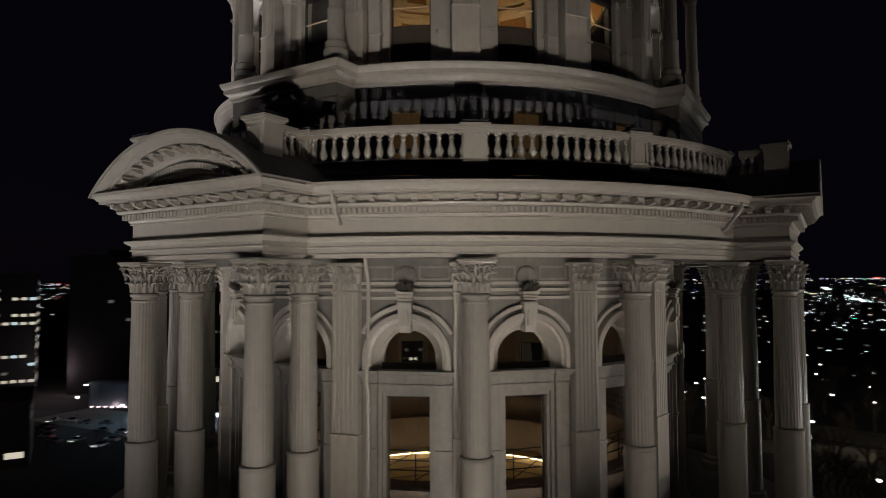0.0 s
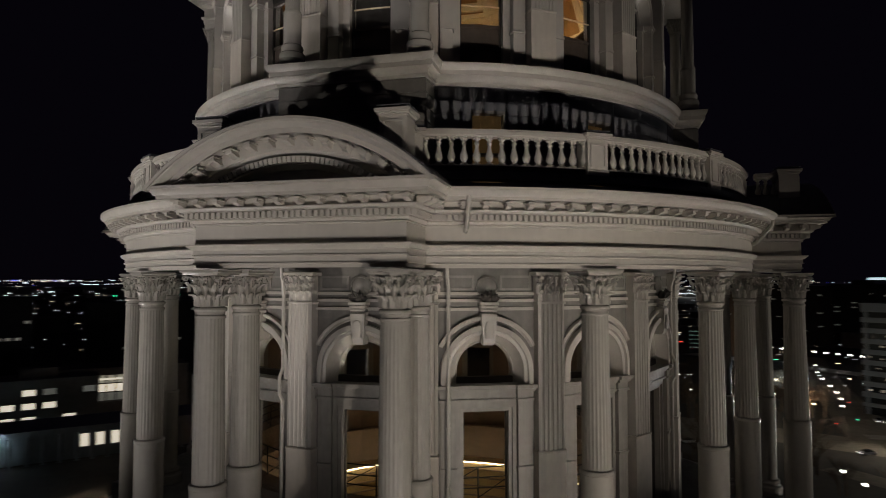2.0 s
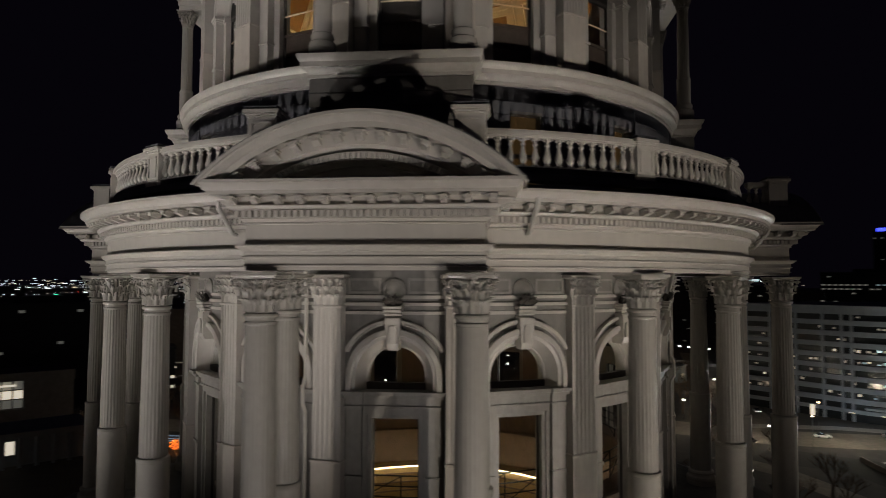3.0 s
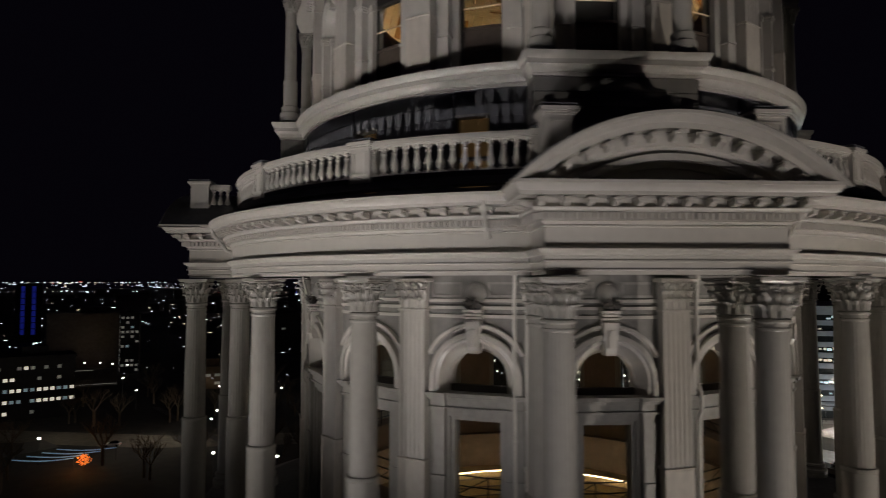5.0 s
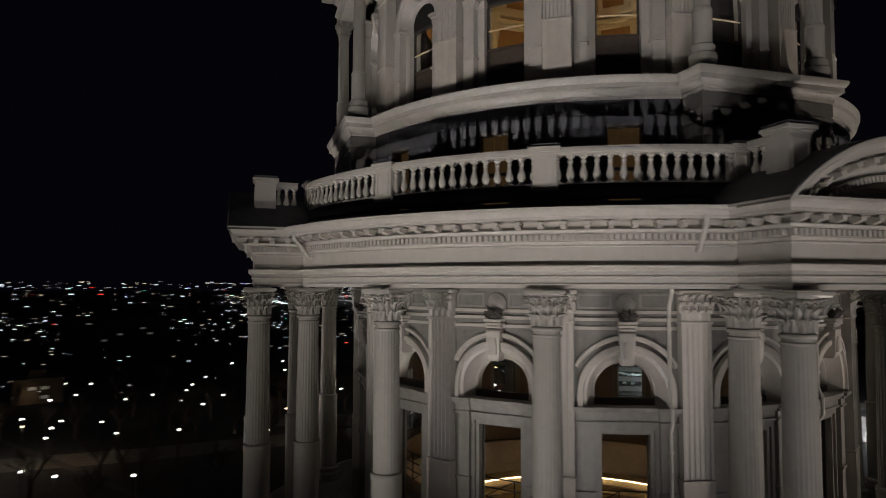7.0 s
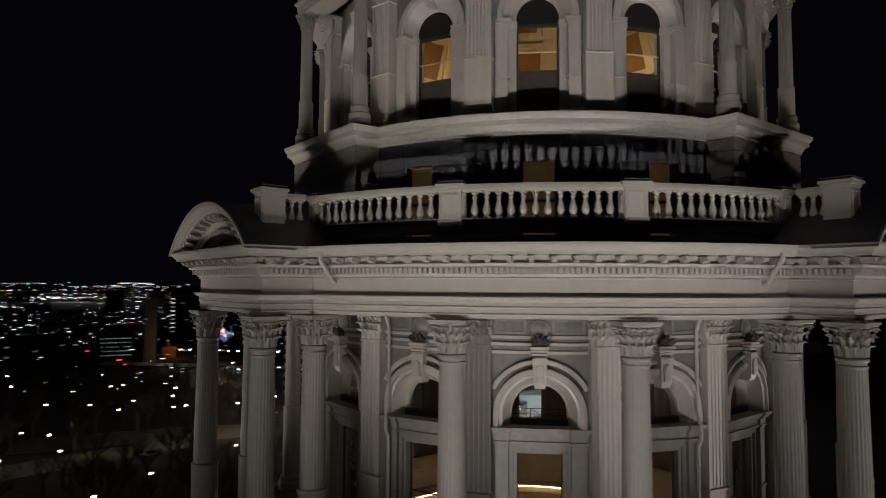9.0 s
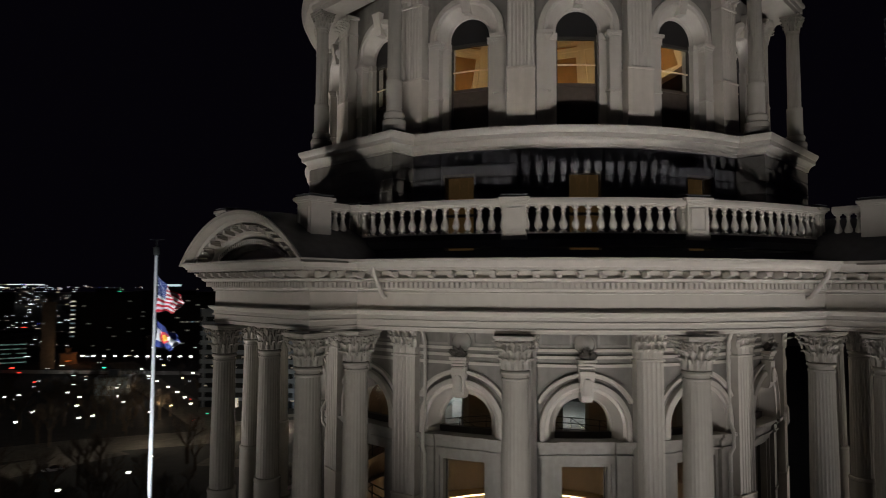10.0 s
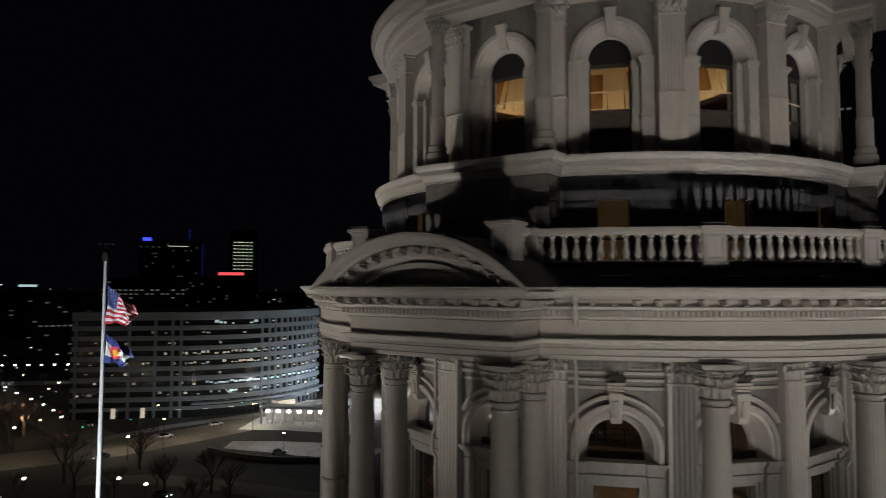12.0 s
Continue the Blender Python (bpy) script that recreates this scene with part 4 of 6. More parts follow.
tube(bm, [(7.21, 0, 0), (7.21, 0, 0.89)], 0.02, 6)
post = mesh_of("post", bm, IRON)
bm = bmesh.new()
tube(bm, [(7.21 * math.cos(.0), 0, 0.05), (7.21 * math.cos(radians(11.25)), 7.21 * math.sin(radians(11.25)), 0.86)], 0.014, 6)
brace = mesh_of("brace", bm, IRON)
for k in range(32):
    part("post", post, None, rail, m=Matrix.Rotation(radians(11.25 * k), 4, "Z"))
    part("brace", brace, None, rail, m=Matrix.Rotation(radians(11.25 * k), 4, "Z"))

# coffered vault inside the upper drum
bm = bmesh.new()
ring(bm, [(7.3, 10.5), (7.4, 10.5), (5.2, 16.2), (5.1, 16.2)], 96)
structure("ceiling_coffers", bm, WOOD, "honey-coloured panelled vault inside the upper drum", "ceiling")
bm = bmesh.new()


def vault_r(z):
    return 7.3 - (z - 10.5) * 0.386


def vault_bar(t, x0, x1, za, zb, deep):
    """A straight bar lying on the vault's inner face between two heights."""
    rows_to_faces(bm, [[t @ Vector((x, -r, z)) for r, z in ((vault_r(za), za), (vault_r(za) - deep, za), (vault_r(zb) - deep, zb), (vault_r(zb), zb))] for x in (x0, x1)], closed=True, caps=True)


BANDS = (10.3, 12.8, 15.4)
for k in range(16):
    t = turn(22.5 * k + 12.6)
    # each rib is a pair of bars with a sunk strip between
    for x0, x1 in ((-0.40, -0.10), (0.10, 0.40)):
        vault_bar(t, x0, x1, 10.5, 16.1, 0.20)
    vault_bar(t, -0.10, 0.10, 10.5, 16.1, 0.13)
    t = turn(22.5 * (k + 0.5) + 12.6)
    for z0, z1 in ((BANDS[0] + 0.48, BANDS[1] - 0.01), (BANDS[1] + 0.48, BANDS[2] - 0.01)):
        w = vault_r((z0 + z1) / 2) * math.pi / 16 - 0.42
        for x0, x1, za, zb in ((-w, -w + 0.22, z0, z1), (w - 0.22, w, z0, z1), (-w + 0.22, w - 0.22, z0, z0 + 0.20), (-w + 0.22, w - 0.22, z1 - 0.20, z1)):
            vault_bar(t, x0, x1, za, zb, 0.12)
for z in BANDS:
    for dz in (0.0, 0.30):
        r = vault_r(z + dz)
        ring(bm, [(r - .22, z + dz), (r, z + dz), (r - .06, z + dz + .17), (r - .28, z + dz + .17)], 96)
structure("ceiling_beams", bm, CREAM, "cream beams framing the vault panels", "ceiling")
# unseen ring lamp, added to light the vault from below
bm = bmesh.new()
ring(bm, [(6.25, 10.2), (6.37, 10.2), (6.37, 10.28), (6.25, 10.28)], 96)
tagged(part("added_light_ring", bm, WARM, None, "unseen warm ring lamp added to light the vault", m=UP), "", "strip light")
# ledge added to keep that ring lamp out of view
bm = bmesh.new()
ring(bm, [(6.1, 10.0), (7.46, 10.0), (7.46, 10.12), (6.15, 10.12), (6.15, 10.26), (6.1, 10.26)], 96)
structure("trim_lamp_shield", bm, BROWN, "dark ledge added to hide the vault's ring lamp", "trim")

# ---- flagpole ----
STEEL = material("painted_pole", (0.5, 0.52, 0.53), 0.4, 0.0, vary=0.08)
RED = material("red_cloth", (0.55, 0.03, 0.05), 0.8, vary=0.1)
WHITE = material("white_cloth", (0.75, 0.75, 0.78), 0.8, vary=0.06)
BLUE = material("blue_cloth", (0.03, 0.05, 0.22), 0.8, vary=0.1)
GOLDC = material("gold_cloth", (0.8, 0.45, 0.05), 0.8, vary=0.1)
pole = thing("flagpole", Matrix.Translation((-1.0, 35.1, 24.0)), "tall slim steel flagpole on the roof with two flags", "flagpole")
bm = bmesh.new()
lathe(bm, [(0.30, 0.0), (0.30, 0.3), (0.16, 0.5), (0.155, 5.0), (0.10, 27.45), (0.10, 27.55)], 16)
part("shaft", bm, STEEL, pole)
bm = bmesh.new()
lathe(bm, [(0.06, 27.45), (0.2, 27.55), (0.22, 27.85), (0.2, 28.1), (0.07, 28.15), (0.05, 28.65), (0.02, 28.75)], 12)
part("truck", bm, IRON, pole, "dark cap at the pole's top")
bm = bmesh.new()
tube(bm, [(-0.35, 0.5, 28.7), (0.35, -0.5, 28.7)], 0.03, 6)
part("vane", bm, IRON, pole)
bm = bmesh.new()
tube(bm, [(0.16, -0.1, 1.0), (0.15, -0.12, 27.45)], 0.012, 5)
part("halyard", bm, IRON, pole)


def cloth(bm, hoist, fly, rows, cols, drop, wave, top, pick, taper):
    """A flag that hangs and ripples downwind; pick gives each cell's material slot."""
    way, side = Vector((0.556, -0.831, 0)), Vector((0.831, 0.556, 0))
    grid = []
    for j in range(rows + 1):
        line = []
        for i in range(cols + 1):
            s = i / cols
            v = j / rows
            # folds run down and outward from the upper hoist corner
            fold = math.sin(8.5 * s - 3.2 * v + 0.4) + 0.55 * math.sin(15 * s - 7 * v + 1.3) + 0.25 * math.sin(23 * s + 11 * v)
            p = way * (0.14 + fly * (s - 0.055 * math.sin(11 * s - 4 * v)) * (1 - 0.16 * v + 0.10 * math.sin(3.1 * v))) + side * (wave * fold * s ** 0.6)
            z = top - hoist * v * (1 - taper * s ** 0.8) - drop * s ** 0.92 + 0.12 * math.sin(10 * s + 3 * v) * s
            line.append(bm.verts.new((p.x, p.y, z)))
        grid.append(line)
    for j in range(rows):
        for i in range(cols):
            f = bm.faces.new((grid[j][i], grid[j][i + 1], grid[j + 1][i + 1], grid[j + 1][i]))
            f.material_index = pick(i / cols, j / rows)
    return grid


def flag(name, label, mats, **kw):
    bm = bmesh.new()
    cloth(bm, **kw)
    me = bpy.data.meshes.new(name)
    bm.to_mesh(me)
    bm.free()
    for m in mats:
        me.materials.append(m)
    me.polygons.foreach_set("use_smooth", [True] * len(me.polygons))
    ob = new(name, me)
    ob.matrix_basis = Matrix.Translation((-1.0, 35.1, 22.7))
    return tagged(ob, label, "flag", "flags on the pole")


def stripes(s, v):
    row = int(v * 39 / 3 + 1e-6)
    if s < 0.40 and row < 7:
        star = (int(s * 50) % 3 == 1) and (int(v * 39) % 3 == 1)
        return 1 if star else 2
    return 0 if row % 2 == 0 else 1


def disc(s, v):
    d = math.hypot((s - 0.42) * 1.5, v - 0.5)
    if d < 0.17:
        return 3
    if d < 0.30 and not (s > 0.5 and abs(v - 0.5) < 0.12):
        return 0
    return 2 if v < 0.28 or v > 0.72 else 1


flag("flag", "red, white and blue striped flag drooping downwind", [RED, WHITE, BLUE], taper=0.60, hoist=2.9, fly=1.95, rows=39, cols=50, drop=1.75, wave=0.22, top=27.3, pick=stripes)
flag("flag", "blue and white flag with a red and gold disc", [RED, WHITE, BLUE, GOLDC], taper=0.52, hoist=2.1, fly=1.75, rows=24, cols=36, drop=1.35, wave=0.22, top=23.9, pick=disc)

# the lamp on the roof that lights the flags
l = bpy.data.lights.new("flag_light", "SPOT")
l.energy, l.color, l.shadow_soft_size, l.spot_size, l.spot_blend = 50000, (0.92, 0.97, 1.0), 0.2, radians(58), 0.6
ob = new("flag_light", l)
ob.matrix_world = look(Vector((-10, 26, 26)), (-1, 35, 44))

# ---- the city below ----
ASPHALT = material("asphalt", (0.055, 0.053, 0.05), 0.85, vary=0.3, grain=0.8, stain=0.05, bump=0)
ROAD = material("worn_road", (0.12, 0.105, 0.085), 0.9, vary=0.35, grain=0.6, stain=0.06, bump=0)
PALE = material("pale_paving", (0.40, 0.39, 0.38), 0.8, vary=0.25, grain=0.7, stain=0.12, bump=0)
EARTH = material("winter_ground", (0.027, 0.024, 0.021), 0.95, vary=0.4, grain=0.3, stain=0.02, bump=0)
LAWN = material("dark_lawn", (0.009, 0.0105, 0.007), 0.95, vary=0.3, grain=0.5, stain=0.05, bump=0)
PAVE = material("concrete_paving", (0.22, 0.21, 0.19), 0.85, vary=0.2, grain=0.5, stain=0.06, bump=0)
CONCRETE = material("pale_concrete", (0.19, 0.218, 0.252), 0.8, vary=0.12, grain=0.6, stain=0.08, bump=0)
DARKWALL = material("dark_brick", (0.10, 0.085, 0.075), 0.85, vary=0.25, grain=0.6, stain=0.05, bump=0)
BRICKY = material("brown_brick", (0.16, 0.11, 0.07), 0.9, vary=0.2, grain=0.6, stain=0.05, bump=0)
NIGHTGLASS = material("night_window", (0.015, 0.018, 0.02), 0.15, vary=0.2, bump=0)
LIT = lamp_glow("lit_office", (1.0, 0.90, 0.72), 0.6)
LITC = lamp_glow("lit_office_cool", (0.70, 0.95, 1.0), 0.8)
FAINT = lamp_glow("faint_office", (1.0, 0.93, 0.82), 0.08)
FAINTC = lamp_glow("faint_office_cool", (0.7, 0.9, 1.0), 0.12)
TEAL = lamp_glow("greenish_office", (0.55, 1.0, 0.82), 0.16)
SIGNRED = lamp_glow("red_sign", (1.0, 0.10, 0.12), 1.4)
BLUEGLOW = lamp_glow("blue_facade_light", (0.04, 0.06, 0.75), 0.10)
ORANGE = lamp_glow("orange_bulb", (1.0, 0.28, 0.05), 0.45)
ICE = lamp_glow("ice_blue_bulb", (0.4, 0.6, 0.85), 0.16)
DIM = lamp_glow("dim_office", (0.85, 0.85, 0.75), 0.06)
BULB = lamp_glow("street_bulb", (1.0, 0.95, 0.86), 7)
BULBW = lamp_glow("warm_bulb", (1.0, 0.72, 0.4), 10)
CRED, CGREEN, CBLUE = lamp_glow("red_light", (1.0, 0.06, 0.04), 2.5), lamp_glow("green_light", (0.05, 1.0, 0.5), 4), lamp_glow("blue_light", (0.05, 0.07, 1.0), 2.2)
# near-black tone keeps the towers dark beside the street lights
BLACKWALL = material("near_black_wall", (0.026, 0.024, 0.024), 0.9, vary=0.25, grain=0.6, stain=0.05, bump=0)
BARK = material("bare_bark", (0.10, 0.075, 0.05), 0.9, vary=0.3, grain=3)
CARS = [material("car_white", (0.7, 0.7, 0.7), 0.3), material("car_grey", (0.2, 0.2, 0.22), 0.3, 0.4), material("car_dark", (0.03, 0.03, 0.035), 0.3)]
TAIL = lamp_glow("tail_lamp", (0.6, 0.03, 0.02), 0.25)
TYRE = material("tyre", (0.02, 0.02, 0.02), 0.9)
GROUND = Matrix()

bm = bmesh.new()
rows_to_faces(bm, [[(x, y, 0.0) for x in range(-4800, 4801, 400)] for y in range(-4800, 4801, 400)])
structure("ground", bm, EARTH, "dark winter ground of the night city", "ground", 0, GROUND)


def strip(name, pts, width, z, mat, label, category):
    """A road or path along points, lying on the ground."""
    bm = bmesh.new()
    rows = []
    for i, p in enumerate(pts):
        a, b = Vector(pts[max(i - 1, 0)]), Vector(pts[min(i + 1, len(pts) - 1)])
        d = (b - a).normalized()
        n = Vector((-d.y, d.x))
        rows.append([(p[0] + n.x * width / 2, p[1] + n.y * width / 2, z), (p[0] - n.x * width / 2, p[1] - n.y * width / 2, z)])
    rows_to_faces(bm, rows)
    return structure(name, bm, mat, label, category, 0, GROUND)


strip("road_avenue", [(0, 214), (40, 204), (62, 194), (84, 184), (108, 181), (145, 178), (230, 180)], 20, 0.03, ROAD, "wide lamp-lit asphalt avenue", "road")
strip("road_cross", [(84, 184), (92, 230), (104, 300), (130, 420)], 16, 0.04, ROAD, "lamp-lit side street running off", "road")
strip("pavement_avenue", [(84, 199), (112, 198), (145, 189), (210, 191)], 6, 0.12, PAVE, "pale pavement before the offices", "pavement")
strip("pavement_plaza", [(104, 158), (112, 146), (119, 132), (123, 114)], 16, 0.06, PALE, "pale curved paved forecourt", "pavement")
strip("pavement_arcade", [(132, 180), (141, 164), (150, 140)], 22, 0.10, PALE, "bright pale paved plaza before the arcade", "pavement")
strip("pavement_court", [(150, 190), (176, 166), (196, 130), (190, 100)], 46, 0.05, PALE, "broad pale paved court, brightly lit", "pavement")
strip("lawn_plaza", [(82, 160), (96, 153), (101, 135), (103, 108)], 17, 0.09, LAWN, "dark lawn in front of the plaza", "lawn")
strip("path_lawn", [(62, 160), (73, 146), (80, 126), (86, 98)], 8, 0.11, ROAD, "dim curved drive below the lawn", "path")
strip("road_park", [(-150, 190), (-110, 182), (-78, 176), (-40, 178), (10, 186), (50, 190)], 15, 0.05, ROAD, "dim road along the park", "road")
strip("road_west", [(-300, 85), (-230, 100), (-160, 120), (-110, 176)], 14, 0.07, ASPHALT, "street beside the parking lot", "road")
strip("car_park", [(-226, 106), (-184, 110), (-146, 107)], 24, 0.09, PAVE, "lit parking lot", "car park")
strip("path_park", [(-100, 230), (-62, 178), (-30, 132)], 2.5, 0.13, ASPHALT, "footpath through the park", "path")
strip("road_bridge", [(60, 415), (144, 323), (200, 262)], 14, 1.0, PAVE, "raised lamp-lit road", "road")

strip("pavement_yard", [(150, 1900), (240, 1850), (340, 1810)], 150, 0.05, PAVE, "pale floodlit yard far across the city", "pavement")

# ---- office block with a curved front ----


def along(pts, step):
    """Points and outward ways every step metres along a line of points."""
    out, carry = [], step / 2
    for a, b in zip(pts, pts[1:]):
        a, b = Vector(a), Vector(b)
        L = (b - a).length
        d = (b - a) / L
        while carry < L:
            out.append((a + d * carry, Vector((d.y, -d.x)), d))
            carry += step
        carry -= L
    return out


rnd = random.Random(3)
front = [(97, 238), (117, 216), (126, 206), (134, 200.5), (143, 196.5), (153, 194), (163, 193.5), (173, 195), (186, 199)]
office = thing("office_building", Matrix.Translation((145, 215, 0)), "ten-storey pale concrete office block with a curved front", "building")


def prism(bm, pts, z0, z1):
    rows_to_faces(bm, [[(x - 145, y - 215, z) for x, y in pts] for z in (z0, z1)], closed=True, caps=True)


def inset(pts, d):
    out = []
    for i, p in enumerate(pts):
        a, b = Vector(pts[max(i - 1, 0)]), Vector(pts[min(i + 1, len(pts) - 1)])
        w = (b - a).normalized()
        out.append((p[0] - w.y * d, p[1] + w.x * d))
    return out


STOREY = 3.8
back = [(205, 232), (180, 258), (125, 255)]
bm = bmesh.new()
prism(bm, inset(front, 0.8) + back, 0, STOREY * 10)
part("core", bm, NIGHTGLASS, office, "dark recessed glazing", 0)
for i in range(10):
    bm = bmesh.new()
    prism(bm, front + back, STOREY * i + 2.3 + 0.5 * (i == 0), STOREY * i + 4.05 + (i == 9) * 0.9)
    part("floor_band", bm, CONCRETE, office, "pale concrete floor band", 0)
bm = bmesh.new()
prism(bm, inset(front, -0.4) + back, STOREY * 10 + 1.1, STOREY * 10 + 1.6)
part("parapet", bm, CONCRETE, office, "", 0)
bm = bmesh.new()
prism(bm, inset(front, -2.6)[2:] + [(186, 203), (128, 208)], 4.9, 5.6)
part("canopy", bm, CONCRETE, office, "long flat canopy over the ground floor", 0)
bm = bmesh.new()
box(bm, -0.45, 0.45, -0.05, 0.7, 0, STOREY * 10)
pier_me = mesh_of("pier", bm, CONCRETE, 0)
bm = bmesh.new()
box(bm, -1.2, 1.2, -0.05, 0.03, 0.0, 1.75)
panes = {}
for k, m in (("dark", NIGHTGLASS), ("lit", LIT), ("cool", LITC), ("dim", DIM), ("faint", FAINT), ("faintc", FAINTC), ("teal", TEAL)):
    panes[k] = mesh_of("window_pane", bm.copy(), m, 0)
bm.free()
line = along(front, 3.1)
for k, (p, n, d) in enumerate(line):
    m = Matrix.Translation((p.x - 145, p.y - 215, 0)) @ Matrix.Rotation(math.atan2(d.y, d.x), 4, "Z")
    wing, grid = k < 11, k > len(line) - 13
    if (wing and k % 3 == 0) or grid or k in (11, 12):
        part("pier", pier_me, None, office, m=m)
    for i in range(1, 10):
        for half in (0.5, 1.9):
            r = rnd.random()
            kind, w, h, up = None, 0.3 + 0.3 * rnd.random(), 0.25 + 0.3 * rnd.random(), 1.0
            if i == 3 and 14 < k < 34:
                kind, w, h = ("cool" if r < 0.75 else "faintc"), 0.5, 0.4
            elif i == 9 and 15 < k < 22 and r < 0.8:
                kind = "cool"
            elif i in (5, 6) and 12 < k < 34:
                kind = "lit" if r < 0.16 else "cool" if r < 0.24 else "faintc" if r < 0.5 else "faint" if r < 0.66 else None
            elif i in (1, 2) and 12 < k < 36:
                kind = "cool" if r < 0.07 else "faintc" if r < 0.42 else None
            elif r < 0.03:
                kind = "lit"
            elif r < 0.12:
                kind = "faint"
            if kind:
                part("window_pane", panes[kind], None, office, m=m @ Matrix.Translation((half, 0.70, STOREY * i + 0.6 + rnd.random() * 0.7)) @ Matrix.Diagonal((w, 1, h, 1)))
bm = bmesh.new()
box(bm, -0.6, 0.6, -0.6, 0.2, 0.4, 4.0)
entry = mesh_of("entrance", bm, LIT, 0)
for q in ((107, 226.2), (114, 218.5)):
    part("entrance", entry, None, office, "glowing glass entrance", m=Matrix.Translation((q[0] - 145, q[1] - 215, 0)) @ Matrix.Rotation(-0.83, 4, "Z"))
bm = bmesh.new()
box(bm, -0.9, 0.9, -0.1, 0.1, 3.0, 3.3)
strip_me = mesh_of("lamp_strip", bm, LIT, 0)
for k in range(12, len(line), 3):
    p, n, d = line[k]
    part("lamp_strip", strip_me, None, office, "", m=Matrix.Translation((p.x - 145 + n.x, p.y - 215 + n.y, 0)) @ Matrix.Rotation(math.atan2(d.y, d.x), 4, "Z"))

# ---- other blocks ----


def block(name, x, y, yaw, w, d, h, floors, cols, lit, label, mat=DARKWALL, cool=0.2, seed=1, dim=0.06, group="", rows=0.05, kinds=("lit", "cool", "dim"), tall=0.34):
    """A plain tower block; its front and sides carry single window panes."""
    r = random.Random(seed)
    b = thing(name, Matrix.Translation((x, y, 0)) @ Matrix.Rotation(radians(yaw), 4, "Z"), label, "building", group)
    bm = bmesh.new()
    box(bm, -w / 2, w / 2, -d / 2, d / 2, 0, h)
    part("wall", bm, mat, b, "", 0)
    bm = bmesh.new()
    box(bm, -w / 2 - .3, w / 2 + .3, -d / 2 - .3, d / 2 + .3, h, h + 1.0)
    box(bm, -w / 6, w / 6, -d / 6, d / 6, h + 1.0, h + 4.0)
    part("roof", bm, mat, b, "", 0)
    fh = h / (floors + 0.5)
    sx, sz = w / cols * 0.62 / 2.4, fh * tall / 1.75
    for face in range(3):
        run, off, rot = (w, d / 2, 0) if face == 0 else (d, w / 2, -90 if face == 1 else 90)
        n = cols if face == 0 else max(2, int(cols * d / w))
        for i in range(floors):
            whole = r.random() < rows
            for k in range(n):
                q = r.random()
                kind = None
                if whole and q < 0.85 or q < lit:
                    kind = kinds[1] if r.random() < cool else kinds[0]
                elif q < lit + dim:
                    kind = kinds[2]
                if kind:
                    m = Matrix.Rotation(radians(rot), 4, "Z") @ Matrix.Translation(((k + 0.5) / n * run - run / 2, -off - 0.02, fh * (i + 0.55))) @ Matrix.Diagonal((sx, 1, sz, 1))
                    part("window_pane", panes[kind], None, b, m=m)
    return b


FAR = ("faint", "faintc", "dim")
block("office_tower", -300, 106, 62, 50, 26, 50, 14, 16, 0.02, "twelve-storey office tower with rows of lit windows", BLACKWALL, seed=4, cool=0.1, rows=0.55, dim=0.1)
block("office_tower", -262, 152, 58, 42, 24, 58, 14, 12, 0.01, "dark brick tower block, few lights on", BLACKWALL, seed=9, kinds=FAR, dim=0.02, rows=0)
block("office_tower", -250, 190, 52, 40, 24, 40, 11, 12, 0.01, "dark block with one lit storey", BLACKWALL, seed=33, kinds=FAR, dim=0.01, rows=0.1)
block("brick_building", -186, 54, 62, 40, 26, 16, 3, 6, 0.03, "low brick building with one lit window", seed=5)
block("brick_building", -176, 152, 48, 34, 16, 15, 3, 6, 0.3, "brick building with a few bright windows", seed=8, dim=0.1, rows=0, tall=0.45)
block("apartment_tower", -180, 352, 24, 46, 20, 30, 9, 10, 0.0, "dark apartment tower beside a lit stair", DARKWALL, seed=12, dim=0.0, rows=0)
block("apartment_tower", -152, 330, 24, 9, 14, 31, 12, 4, 0.42, "narrow lit stair tower of an apartment block", BLACKWALL, seed=13, rows=0.1, tall=0.5, kinds=("faint", "faintc", "dim"))
block("apartment_tower", -92, 430, 14, 60, 22, 26, 7, 14, 0.01, "long dark apartment block", BLACKWALL, seed=14, rows=0, kinds=FAR)
block("office_tower", 30, 476, -6, 52, 22, 11, 3, 14, 0.05, "long low dark block with scattered lights", BLACKWALL, seed=15, cool=0.5, kinds=FAR)
block("office_building", 75, 452, -11, 18, 12, 15.0, 5, 16, 0.3, "five-storey office building with rows of greenish lit windows", BLACKWALL, seed=35, cool=0.85, kinds=("faint", "teal", "teal"), rows=0.75, tall=0.26)
block("apartment_tower", 87.5, 417, -12, 7, 8, 38, 12, 4, 0.0, "narrow brown tower, dimly lit from the street", BRICKY, seed=52, kinds=FAR, rows=0, dim=0.03)
block("apartment_tower", 103, 433, -12, 9, 7, 6, 2, 4, 0.0, "low brick house under an orange lamp", BRICKY, seed=53, kinds=FAR, rows=0, dim=0.0)
dark = block("office_tower", 146, 500, -16, 46, 26, 43, 13, 14, 0.0, "dark tower with a lit stair and few windows", BLACKWALL, seed=16, kinds=FAR, dim=0.035, rows=0, tall=0.25)
for i in range(9):
    part("window_pane", panes["lit" if i % 3 else "faintc"], None, dark, m=Matrix.Translation((-21.5, -13.05, 12 + 3.1 * i)) @ Matrix.Diagonal((1.0, 1, 0.6, 1)))
block("office_tower", 193, 507, -22, 44, 24, 44, 13, 12, 0.04, "broad dark tower with scattered lit windows", BLACKWALL, seed=54, kinds=FAR, dim=0.06, rows=0, tall=0.25)
block("office_tower", 212, 470, -24, 50, 30, 40, 12, 14, 0.06, "dark tower with scattered lit windows", BLACKWALL, seed=17, kinds=FAR)
